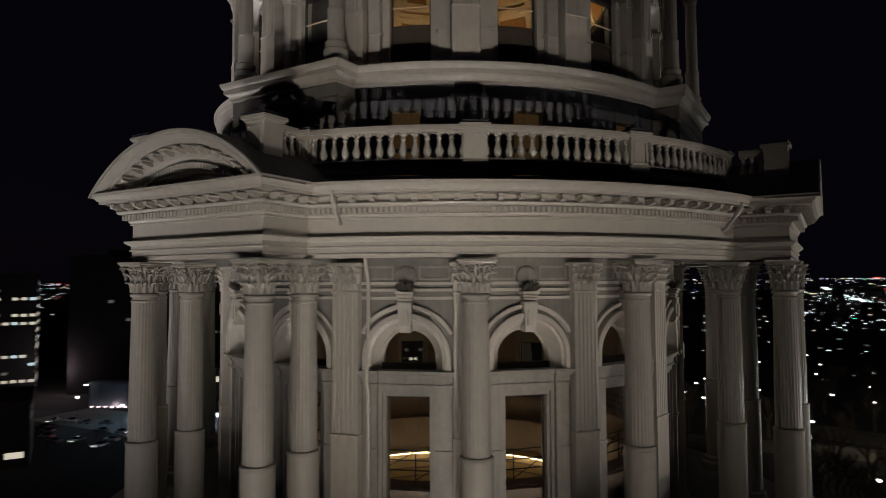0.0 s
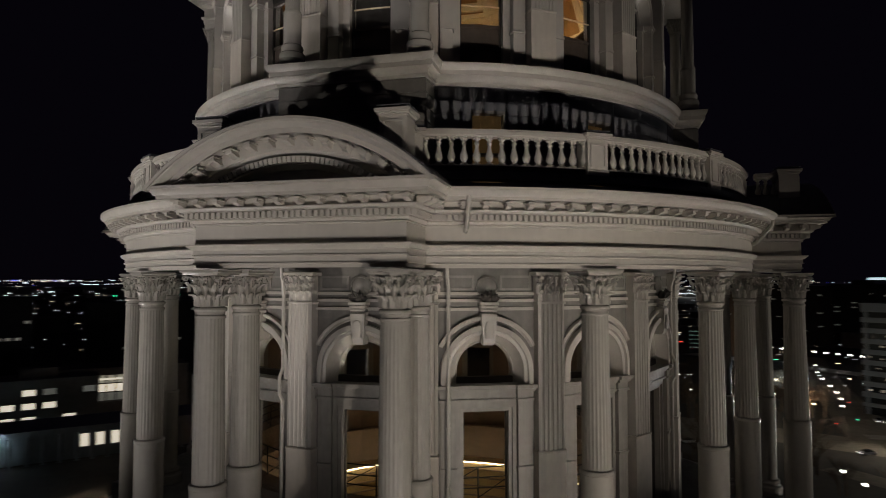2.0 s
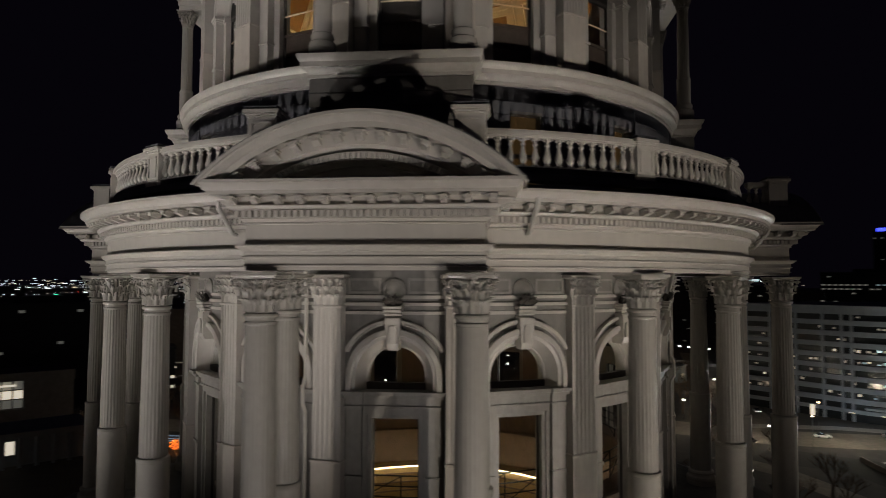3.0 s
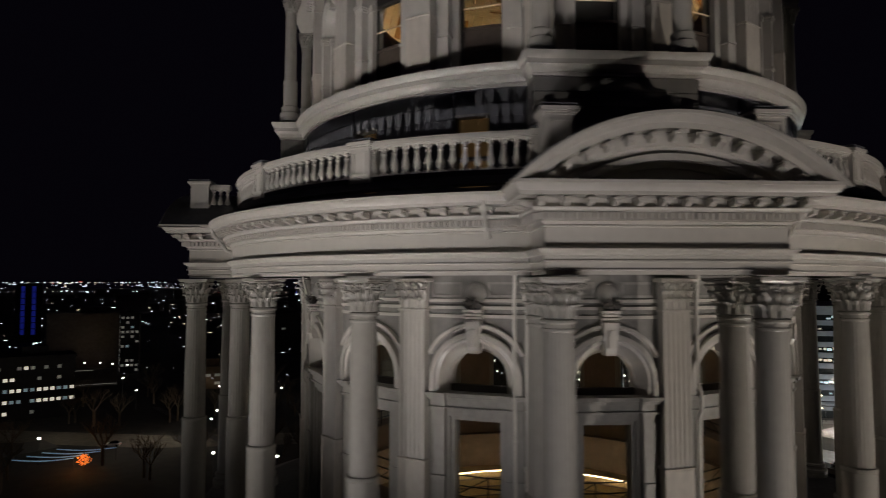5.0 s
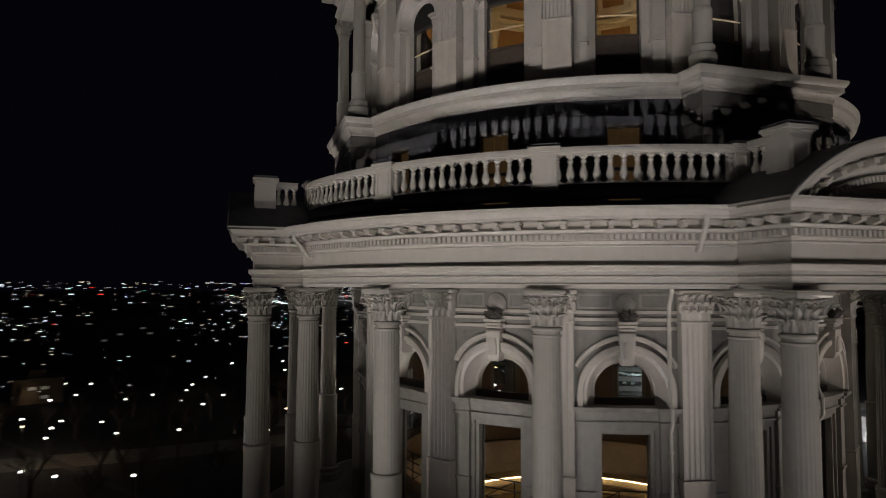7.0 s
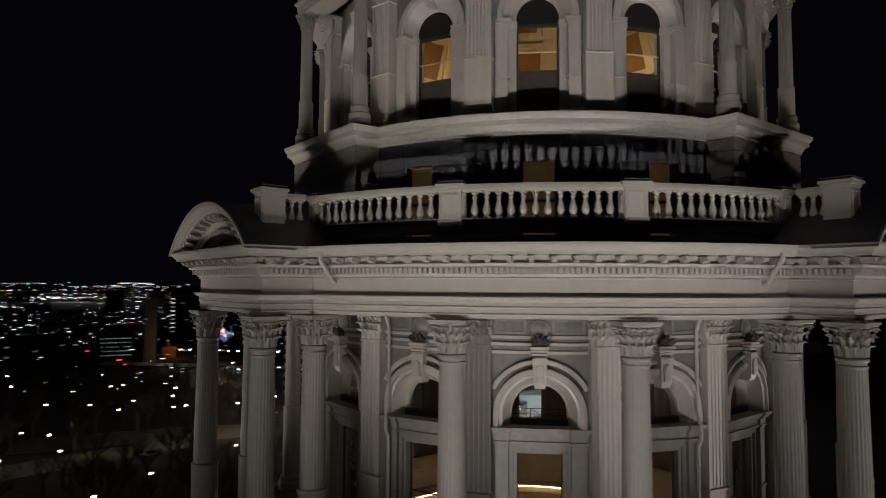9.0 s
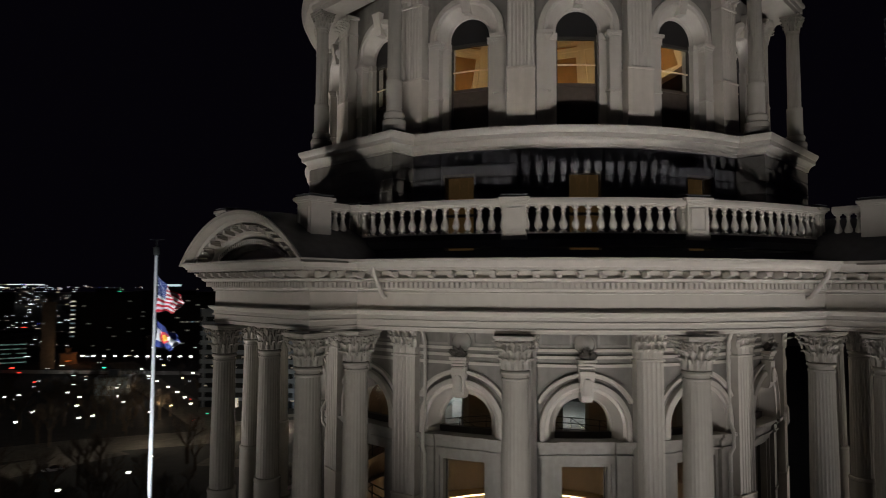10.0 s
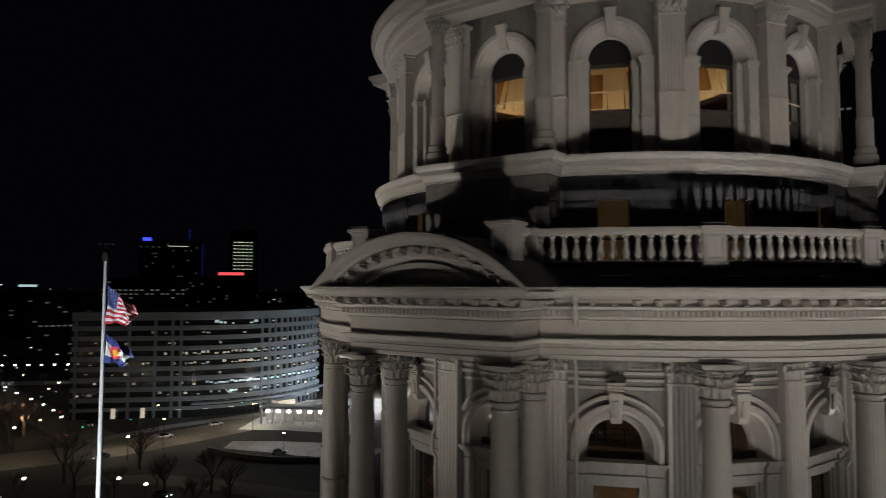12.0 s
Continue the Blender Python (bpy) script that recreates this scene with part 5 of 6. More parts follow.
block("office_tower", 320, 560, -30, 70, 40, 55, 15, 16, 0.02, "broad dark tower with few lights", BLACKWALL, seed=18, kinds=FAR)
block("skyscraper", 482, 764, -33, 77, 50, 106, 25, 22, 0.05, "tall dark tower with blue roof lights", BLACKWALL, seed=19, kinds=FAR, rows=0)
slim = block("skyscraper", 512, 658, -38, 34, 28, 118, 26, 6, 0.0, "slim tower with a lit column of windows", BLACKWALL, seed=20, rows=0, dim=0.0)
for i in range(9):
    for k in range(5):
        part("window_pane", panes["lit"], None, slim, m=Matrix.Translation((-9.6 + 4.8 * k, -14.05, 69.5 + 4.2 * i)) @ Matrix.Diagonal((1.6, 1, 0.62 - 0.05 * ((i + k) % 3), 1)))
block("skyscraper", 284, 16, -80, 36, 36, 158, 40, 14, 0.14, "tall dark tower with sparse lit windows", BLACKWALL, seed=21, cool=0.4, rows=0, kinds=("faintc", "faint", "dim"), tall=0.2)
block("hotel", 503, 672, -38, 70, 24, 58, 15, 14, 0.004, "dark hotel slab below a red sign", BLACKWALL, seed=22, kinds=FAR, rows=0)
block("brick_building", -93, 278, 18, 17, 12, 9, 2, 4, 0.0, "small brown classical house in the park", BRICKY, seed=23, dim=0.3)
block("brick_building", 84, 296, -30, 13, 9, 7, 1, 3, 0.0, "small pale pavilion in the park", CONCRETE, seed=24, dim=0.6)

block("office_building", -138, 217, 33, 24, 14, 21, 5, 12, 0.22, "five-storey office building with rows of bright windows", BLACKWALL, seed=41, rows=0.3, dim=0.2, cool=0.5, tall=0.3, kinds=("lit", "faintc", "dim"))

block("apartment_tower", -222, 268, 42, 64, 20, 36, 9, 16, 0.0, "long dark apartment slab", BLACKWALL, seed=44, rows=0, dim=0.02)

# low wall with pink lamps at its foot
pink = thing("garden_wall", Matrix.Translation((-206, 131, 0)) @ Matrix.Rotation(radians(28), 4, "Z"), "long low wall lit pink from its foot", "wall")
bm = bmesh.new()
box(bm, -27, 6.5, 0, 5, 0, 8.6)
box(bm, -27.4, 6.9, -0.4, 5.4, 8.6, 9.3)
part("wall", bm, CONCRETE, pink, "", 0)
bm = bmesh.new()
box(bm, 7, 27, -1, 8, 0, 10.5)
box(bm, 6.7, 27.4, -1.4, 8.4, 10.5, 11.2)
part("wing", bm, BRICKY, pink, "dark unlit wing", 0)
bm = bmesh.new()
lathe(bm, [(0.1, 0.0), (0.4, 0.05), (0.4, 0.35), (0.1, 0.5)], 8)
up_me = mesh_of("uplight", bm, lamp_glow("pink_lamp", (1.0, 0.75, 0.75), 3), 0)
for k in range(13):
    part("uplight", up_me, None, pink, "small pink lamp", m=Matrix.Translation((-25.4 + 2.6 * k, -0.9, 0)))
    if k % 2:
        bm = bmesh.new()
        box(bm, -25.8 + 2.6 * k, -25.0 + 2.6 * k, -0.35, 0.0, 0, 8.6)
        part("pilaster", bm, CONCRETE, pink, "", 0)
for k in range(8):
    bm = bmesh.new()
    box(bm, 8.0 + 2.5 * k, 8.7 + 2.5 * k, -1.35, -1.0, 0, 10.5)
    part("pilaster", bm, BRICKY, pink, "", 0)

# small glazed kiosk by the parking lot
kiosk = thing("kiosk", Matrix.Translation((-150, 122, 0)) @ Matrix.Rotation(radians(40), 4, "Z"), "small glazed kiosk glowing teal by the parking lot", "kiosk")
bm = bmesh.new()
box(bm, -4.6, 4.6, -2.8, 2.8, 4.6, 5.0, 0.05)
part("roof", bm, CONCRETE, kiosk, "", 0)
bm = bmesh.new()
box(bm, -4, 4, -2.4, 2.4, 0.1, 4.6)
part("glazing", bm, lamp_glow("teal_glass", (0.45, 0.85, 0.85), 0.15), kiosk, "glowing teal glass", 0)

# tower with blue light strips
strip_tower = thing("strip_tower", Matrix.Translation((-309, 515, 0)) @ Matrix.Rotation(radians(30), 4, "Z"), "dark tower with two vertical blue light strips", "building")
bm = bmesh.new()
box(bm, -9, 9, -9, 9, 0, 47)
part("wall", bm, BLACKWALL, strip_tower, "", 0)
for x in (-5.2, 2.2):
    for k in range(8):
        bm = bmesh.new()
        box(bm, x, x + 2.6, -9.2, -9.0, 6 + 4.9 * k, 10.3 + 4.9 * k)
        part("light_strip", bm, BLUEGLOW, strip_tower, "glowing blue strip", 0)

# bus shelter with bright edges
shelter = thing("shelter", Matrix.Translation((-152, 281, 0)) @ Matrix.Rotation(radians(22), 4, "Z"), "long shelter outlined by strip lights", "shelter")
bm = bmesh.new()
box(bm, -14, 14, 0, 6, 0, 7.5)
part("wall", bm, DARKWALL, shelter, "", 0)
for q in ((-14, 4, 7.3, 7.6), (-14, 14, 0.8, 1.1)):
    bm = bmesh.new()
    box(bm, q[0], q[1], -0.3, -0.05, q[2], q[3])
    part("lamp_strip", bm, FAINT, shelter, "", 0)
bm = bmesh.new()
box(bm, -14, -13, -0.3, -0.05, 1.2, 7.2)
part("lamp_strip", bm, FAINT, shelter, "", 0)

# holiday lights strung over a lawn, and a tree wound with orange bulbs
for k in range(4):
    c = thing("light_string", Matrix.Translation((-104 + 2.0 * k, 146 + 3.4 * k, 0)), "string of ice-blue holiday bulbs over the lawn", "string lights", "strings of holiday lights")
    bm = bmesh.new()
    tube(bm, [(15 * i / 8, 1.0 * i / 8, 3.4 - 0.5 * math.sin(math.pi * i / 8)) for i in range(9)], 0.03, 5)
    tube(bm, [(0, 0, 0), (0, 0, 3.5)], 0.05, 5)
    tube(bm, [(15, 1.0, 0), (15, 1.0, 3.5)], 0.05, 5)
    part("cable", bm, IRON, c)
    bm = bmesh.new()
    for i in range(34):
        x = 15 * (i + 0.5) / 34
        z = 3.3 - 0.5 * math.sin(math.pi * x / 15)
        box(bm, x - 0.13, x + 0.13, x / 15 - 0.13, x / 15 + 0.13, z - 0.26, z)
    tagged(part("bulb_row", bm, ICE, c, "row of pale blue bulbs", 0), kind="stuff")
glow_tree = thing("lit_tree", Matrix.Translation((-87, 148, 0)), "small tree wound with orange bulbs", "tree")
bm = bmesh.new()
tube(bm, [(0, 0, -0.1), (0, 0, 2.5), (0.1, 0, 4.6)], 0.16, 7)
part("trunk", bm, BARK, glow_tree)
bm = bmesh.new()
rt = random.Random(8)
for i in range(90):
    a, e, q = rt.uniform(0, 6.28), rt.uniform(0, 1), rt.uniform(0.2, 1)
    x, y, z = 1.9 * q * math.cos(a) * math.sin(0.4 + 2.5 * e), 1.9 * q * math.sin(a) * math.sin(0.4 + 2.5 * e), 1.2 + 2.6 * e
    box(bm, x - 0.12, x + 0.12, y - 0.12, y + 0.12, z - 0.12, z + 0.12)
tagged(part("glow_bulb", bm, ORANGE, glow_tree, "orange bulbs", 0), kind="stuff")

# glazed hall, lit from inside
hall = thing("glazed_hall", Matrix.Translation((-163, 172, 0)) @ Matrix.Rotation(radians(44), 4, "Z"), "low dark building with a broad lit glass front", "building")
bm = bmesh.new()
box(bm, -24, 24, 1.0, 16, 0, 17)
box(bm, -24, 24, -1.0, 1.0, 14.5, 17)
box(bm, -24, 24, -1.0, 1.0, 0, 5)
box(bm, -24, -9.5, -1.0, 1.0, 5, 14.5)
box(bm, 9.5, 24, -1.0, 1.0, 5, 14.5)
part("wall", bm, DARKWALL, hall, "", 0)
for i in range(3):
    bm = bmesh.new()
    box(bm, -9.5, 9.5, 0.90, 0.98, 5.2 + 3.1 * i, 7.9 + 3.1 * i)
    part("window_pane", bm, (DIM, LIT, DIM)[i], hall, "dim lit glazing", 0)
for i in range(7):
    bm = bmesh.new()
    box(bm, -9.5 + 3.1 * i, -9.1 + 3.1 * i, -0.4, 0.2, 5, 14.5)
    part("mullion", bm, DARKWALL, hall, "", 0)
bm = bmesh.new()
box(bm, -7, 7, -0.6, -0.2, 12.6, 13.2)
part("lamp_strip", bm, LIT, hall, "bright lamp strip", 0)
porch = thing("columned_building", Matrix.Translation((-128, 126, 0)) @ Matrix.Rotation(radians(46), 4, "Z"), "low pale building with a row of columns and lit windows", "building")
bm = bmesh.new()
box(bm, -26, 26, 0, 14, 0, 9)
box(bm, -26, 26, -3, 0, 7.6, 9)
part("wall", bm, CONCRETE, porch, "", 0)
for i in range(14):
    bm = bmesh.new()
    lathe(bm, [(0.6, 0), (0.5, 0.4), (0.45, 7.2), (0.62, 7.6)], 12, -24.5 + 49 / 13 * i, -2.2)
    part("column", bm, CONCRETE, porch)
    if 4 < i < 9:
        bm = bmesh.new()
        box(bm, -23.6 + 49 / 13 * i, -21.6 + 49 / 13 * i, -0.06, 0.02, 3.0, 6.4)
        part("window_pane", bm, LIT, porch, "bright window", 0)

# signs and roof lights far off
for x, y, z, w, h, yaw, m, label in ((442, 757, 106.3, 10, 4, -33, CBLUE, "blue roof light on a tower"), (485, 731, 110, 2.5, 13, -33, BLUEGLOW, "blue mast light on a tower"),
                                     (473, 737, 99.5, 24, 1.0, -33, LIT, "white strip sign on a tower"), (491, 653, 62.2, 30, 3.6, -38, SIGNRED, "glowing red sign, its letters out of reach"),
                                     (498, 721, 62, 1.6, 42, -33, BLUEGLOW, "dim blue light strip down a tower corner"), (228, 578, 48, 13, 2.0, -22, LITC, "white lit roof sign")):
    s = thing("roof_sign", Matrix.Translation((x, y, z)) @ Matrix.Rotation(radians(yaw), 4, "Z"), label, "sign")
    bm = bmesh.new()
    box(bm, -w / 2, w / 2, -0.3, 0.3, 0, h, 0.1)
    part("face", bm, m, s, "", 0)
    bm = bmesh.new()
    box(bm, -w / 2 + .2, w / 2 - .2, 0.3, 0.8, -2.0, h)
    part("backing", bm, IRON, s, "", 0)

# arcade on the plaza
arc = thing("arcade", Matrix.Translation((143, 163, 0.1)) @ Matrix.Rotation(radians(-62), 4, "Z"), "long white arcade, brightly lit inside", "arcade")
bm = bmesh.new()
box(bm, -16, 16, -3.2, 3.2, 5.4, 6.2, 0.1)
part("roof", bm, CONCRETE, arc, "", 0)
bm = bmesh.new()
box(bm, -16, 16, 2.7, 3.1, 0, 5.4)
part("back_wall", bm, PALE, arc, "", 0)
for k in range(9):
    bm = bmesh.new()
    box(bm, -15.8 + 3.9 * k, -15.2 + 3.9 * k, -3.0, -2.4, 0, 5.4, 0.04)
    part("pillar", bm, PALE, arc)
    if k < 8:
        bm = bmesh.new()
        lathe(bm, [(0.1, 3.7), (0.5, 3.8), (0.72, 4.3), (0.5, 4.8), (0.1, 4.9)], 12, -13.6 + 3.9 * k, -1.6)
        part("lamp", bm, BULB, arc, "bright white globe under the roof")
# low wall along the forecourt
rim = thing("forecourt_wall", Matrix.Translation((108, 141, 0.06)), "dark low curved wall round the forecourt", "wall")
bm = bmesh.new()
pts = [(98 + 17 * (i / 12) - 6 * math.sin(math.pi * i / 12), 158 - 44 * i / 12) for i in range(13)]
rows_to_faces(bm, [[(x - 108, y - 141, 0), (x - 107.4, y - 141, 0), (x - 107.4, y - 141, 1.3), (x - 108, y - 141, 1.3)] for x, y in pts], closed=True, caps=True)
part("coping", bm, DARKWALL, rim, "", 0)
bm = bmesh.new()
box(bm, -4, 4, -2.5, 2.5, 0, 4.2, 0.05)
glow_box = thing("entrance_pavilion", Matrix.Translation((156, 189, 0.12)) @ Matrix.Rotation(radians(-10), 4, "Z"), "small glowing glass entrance pavilion", "pavilion")
part("glazing", bm, FAINT, glow_box, "lit glass", 0)
bm = bmesh.new()
for k in range(5):
    box(bm, -3.7 + 1.6 * k, -2.7 + 1.6 * k, -2.56, -2.46, 2.4, 3.6, 0.05)
part("lamp_row", bm, LIT, glow_box, "row of bright lamps behind the glass", 0)
bm = bmesh.new()
box(bm, -4.4, 4.4, -2.9, 2.9, 4.2, 4.6, 0.05)
part("roof", bm, CONCRETE, glow_box, "", 0)

# ---- street lamps ----


def lamp_post(tall, mat, size, label, name="street_lamp"):
    s = thing(name, Matrix(), label, "street lamp", "street lamps")
    bm = bmesh.new()
    lathe(bm, [(0.16, 0), (0.14, 0.4), (0.08, 0.5), (0.06, tall - 0.3), (0.05, tall)], 8)
    part("post", bm, IRON, s)
    bm = bmesh.new()
    lathe(bm, [(0.05, tall), (size, tall + size * 0.35), (size, tall + size * 1.2), (0.05, tall + size * 1.7)], 10)
    part("globe", bm, mat, s, "glowing globe")
    return s


PARK = [(-63, 175), (-65, 188), (-51, 136), (-35, 132), (-46, 176), (-53, 193), (-53, 232), (-45, 240), (-34, 224), (-26, 215), (-73, 275), (-72, 247),
        (-83, 278), (-90, 293), (-34, 247), (-29, 283), (-33, 261), (-30, 176), (-20, 232), (-101, 153), (-107, 229), (-77, 204), (-59, 142), (-78, 237), (-65, 198), (-183, 305), (-176, 312), (-168, 316), (-160, 315), (-152, 311), (-143, 307), (-126, 262)]
DRIVE = [(-19, 330), (-11, 241), (-10, 216), (-7, 190), (-6, 168), (7, 191), (7, 170), (7, 126), (0, 374), (7, 333), (6, 297), (12, 243), 
         (50, 213), (44, 149), (56, 132), (57, 123), (79, 168), (107, 135), (20, 136), (35, 139), (38, 234), (24, 234), (24, 269), (43, 275), (42, 313), (38, 274), (66, 290), (58, 269), (58, 254), (69, 246),
         (82, 212), (86, 226), (89, 240), (92, 256), (95, 275), (99, 295), (106, 322), (66, 207), (46, 213), (30, 219), (66, 232), (76, 268), (52, 236), (112, 262), (118, 290)]
globe = lamp_post(6.5, BULB, 0.36, "park lamp post with a glowing white globe")
globe.matrix_basis = Matrix.Translation((PARK[0][0], PARK[0][1], 0))
for x, y in PARK[1:] + DRIVE:
    copy_thing(globe, Matrix.Translation((x, y, 0)))
tall = lamp_post(8.6, BULB, 0.5, "tall street lamp on the raised road")
tall.matrix_basis = Matrix.Translation((94.5, 376.5, 1))
for i in range(6, 30):
    copy_thing(tall, Matrix.Translation((74 + 4.1 * i, 399 - 4.5 * i, 1)))
side = lamp_post(9.0, BULBW, 0.26, "tall warm street lamp beside the avenue")
side.matrix_basis = Matrix.Translation((70, 200, 0))
for x, y in ((104, 193), (138, 190), (170, 191), (92, 171), (124, 169), (100, 260), (112, 310), (-130, 182), (-70, 180), (0, 186)):
    copy_thing(side, Matrix.Translation((x, y, 0)))
lot = lamp_post(8.0, BULB, 0.45, "white lamp over the parking lot")
lot.matrix_basis = Matrix.Translation((-207, 101, 0))
for x, y in ((-196, 116), (-180, 100), (-160, 97), (-230, 117), (-146, 100), (-163, 112)):
    copy_thing(lot, Matrix.Translation((x, y, 0)))

# light of street lamps, arcade and uplights, plus unseen fill lamps for facades
BEIGE, COOL = (1, 0.86, 0.66), (0.93, 0.98, 1.0)
for x, y, z, watts, tint in ((60, 190, 7, 1000, BEIGE), (82, 179, 8, 2600, BEIGE), (104, 176, 8, 3300, BEIGE), (126, 174, 9, 4300, BEIGE), (150, 173, 10, 4600, BEIGE), (76, 224, 6, 900, (1, 0.72, 0.45)), (80, 260, 6, 700, (1, 0.75, 0.5)), (100, 290, 7, 1000, (1, 0.7, 0.42)),
                             (141, 164, 4.2, 3000, COOL), (134, 176, 5, 900, COOL), (148, 150, 5, 1100, COOL), (112, 146, 9, 1300, COOL), (117, 130, 9, 900, COOL), (186, 186, 7, 2600, (0.45, 0.7, 1)), (112, 208, 5, 120, (0.6, 0.8, 1)), (120, 200, 5, 420, (0.6, 0.8, 1)), (150, 186, 8, 900, (0.8, 0.9, 1)),
                             (172, 182, 9, 7500, COOL), (182, 160, 9, 11000, COOL), (196, 172, 9, 8500, COOL), (178, 128, 9, 12000, COOL), (95, 408, 10, 900, (1, 0.66, 0.38)), (106, 423, 6, 700, (1, 0.33, 0.08)), (245, 1830, 55, 60000, COOL), (310, 1800, 55, 40000, COOL), (90, 382, 8, 900, COOL), (118, 350, 8, 900, COOL), (146, 320, 8, 900, COOL), (76, 138, 10, 500, BEIGE), (20, 184, 10, 500, BEIGE), (40, 188, 10, 700, BEIGE), (4, 190, 10, 350, BEIGE), (-80, 176, 10, 2200, (1, 0.85, 0.66)), (-110, 180, 9, 600, BEIGE), (-56, 172, 8, 600, (1, 0.7, 0.45)),
                             (-194, 108, 4.5, 1500, (0.45, 0.75, 1.0)), (-160, 106, 4.5, 1100, (0.5, 0.8, 1.0)), (-262, 124, 12, 2600, (1, 0.8, 0.85)), (-172, 330, 16, 500, (1, 0.75, 0.5)), (-142, 106, 8, 450, (0.75, 0.95, 1.0)),
                             (-220, 122.4, 0.7, 200, (1, 0.62, 0.6)), (-211, 127.2, 0.7, 200, (1, 0.62, 0.6)), (-202, 132.0, 0.7, 320, (1, 0.62, 0.6)), (-88, 146, 3.5, 500, (1, 0.4, 0.1)), (-93, 268, 4, 90, (1, 0.85, 0.6)), (80, 288, 4, 400, (1, 0.85, 0.6)), (-104, 99, 3, 400, (1, 0.8, 0.55))):
    l = bpy.data.lights.new("street_fill_light", "POINT")
    l.energy, l.color, l.shadow_soft_size = watts, tint, 0.4
    ob = new("street_fill_light", l)
    ob.location = (x, y, z)

# ---- cars ----


def make_car(mat, label):
    c = thing("car", Matrix(), label, "car", "cars in the streets")
    bm = bmesh.new()
    sec = [(-2.2, 0.35), (-2.25, 0.7), (-2.1, 0.9), (-1.2, 0.98), (1.5, 0.98), (2.15, 0.85), (2.25, 0.6), (2.2, 0.35)]
    rows_to_faces(bm, [[(x * s, y, z) for x, z in sec] for y, s in ((-0.9, 0.97), (-0.8, 1.0), (0.8, 1.0), (0.9, 0.97))], closed=True, caps=True)
    part("body", bm, mat, c)
    bm = bmesh.new()
    rows_to_faces(bm, [[(x, y * k, z) for x, z in ((-0.9, 0.97), (-0.35, 1.45), (1.0, 1.48), (1.7, 0.97))] for y, k in ((-0.8, 1), (-0.7, .9), (0.7, .9), (0.8, 1))], closed=True, caps=True)
    part("cabin", bm, NIGHTGLASS, c)
    for x in (-1.4, 1.4):
        for y in (-0.82, 0.82):
            bm = bmesh.new()
            lathe(bm, [(0.1, -0.1), (0.33, -0.1), (0.33, 0.1), (0.1, 0.1)], 14)
            bmesh.ops.transform(bm, matrix=Matrix.Translation((x, y, 0.33)) @ Matrix.Rotation(math.pi / 2, 4, "X"), verts=bm.verts)
            part("wheel", bm, TYRE, c)
    for x, m, n in ((-2.24, BULB, "headlight"), (2.22, TAIL, "tail_light")):
        for y in (-0.62, 0.62):
            bm = bmesh.new()
            box(bm, x - 0.04, x + 0.04, y - 0.16, y + 0.16, 0.62, 0.78, 0.02)
            part(n, bm, m, c)
    return c


car_list = [make_car(m, t) for m, t in zip(CARS, ("white saloon car on the street", "grey saloon car on the street", "dark saloon car on the street"))]
spots = [(101, 184, 170), (76, 176, 20), (66, 131, 100), (122, 186, 172), (96, 222, 80), (142, 125, 200), (-90, 171, 5), (-200, 88, 20), (-207, 90, 20), (-193, 84, 20), (-180, 86, 100), (-186, 97, 20), (-172, 92, 15), (-178, 99, 190), (-213, 97, 100), (-209, 100, 20), (-202, 101, 20), (-195, 104, 15), (-168, 86, 100), (-185, 82, 12), (-156, 101, 20), (30, 178, 0), (108, 138, 140)]
for k, (x, y, a) in enumerate(spots):
    m = Matrix.Translation((x, y, 0.09)) @ Matrix.Rotation(radians(a), 4, "Z")
    if k < 3:
        car_list[k].matrix_basis = m
    else:
        copy_thing(car_list[k % 3], m)

# traffic signals
for x, y, m in ((84, 197, CGREEN), (76, 190, CRED), (92, 228, CRED), (99, 196, CGREEN), (140, 191, CGREEN)):
    s = thing("traffic_signal", Matrix.Translation((x, y, 0)), "traffic signal on a mast beside the avenue", "traffic signal", "traffic signals")
    bm = bmesh.new()
    tube(bm, [(0, 0, 0), (0, 0, 5.6), (-3, 0, 5.9)], 0.09, 6)
    part("mast", bm, IRON, s)
    bm = bmesh.new()
    box(bm, -3.25, -2.85, -0.2, 0.2, 5.0, 6.1, 0.04)
    part("housing", bm, IRON, s)
    bm = bmesh.new()
    lathe(bm, [(0.05, -0.3), (0.15, -0.28), (0.15, -0.2)], 10)
    bmesh.ops.transform(bm, matrix=Matrix.Translation((-3.05, 0.0, 5.5)) @ Matrix.Rotation(math.pi / 2, 4, "X") @ Matrix.Translation((0, 0, 0.5)), verts=bm.verts)
    part("lens", bm, m, s, "glowing lens")

# lamps on posts, added in place of tail lamps and glow of far streets
for x, y, w, m in ((62, 475, 1.6, CRED), (68, 407, 2.2, CRED), (66, 382, 0.8, CRED), (63, 339, 0.6, CRED), (100, 422, 2.6, ORANGE)):
    s = thing("beacon", Matrix.Translation((x, y, 0)), "small coloured lamp on a post, standing in for tail lamps and street glow", "lamp", "beacons by the roads")
    bm = bmesh.new()
    tube(bm, [(0, 0, 0), (0, 0, 2.6)], 0.08, 6)
    part("post", bm, IRON, s)
    bm = bmesh.new()
    box(bm, -w / 2, w / 2, -0.2, 0.2, 2.6, 3.2, 0.08)
    part("lens", bm, m, s, "glowing lens", 0)

# ---- bare winter trees ----


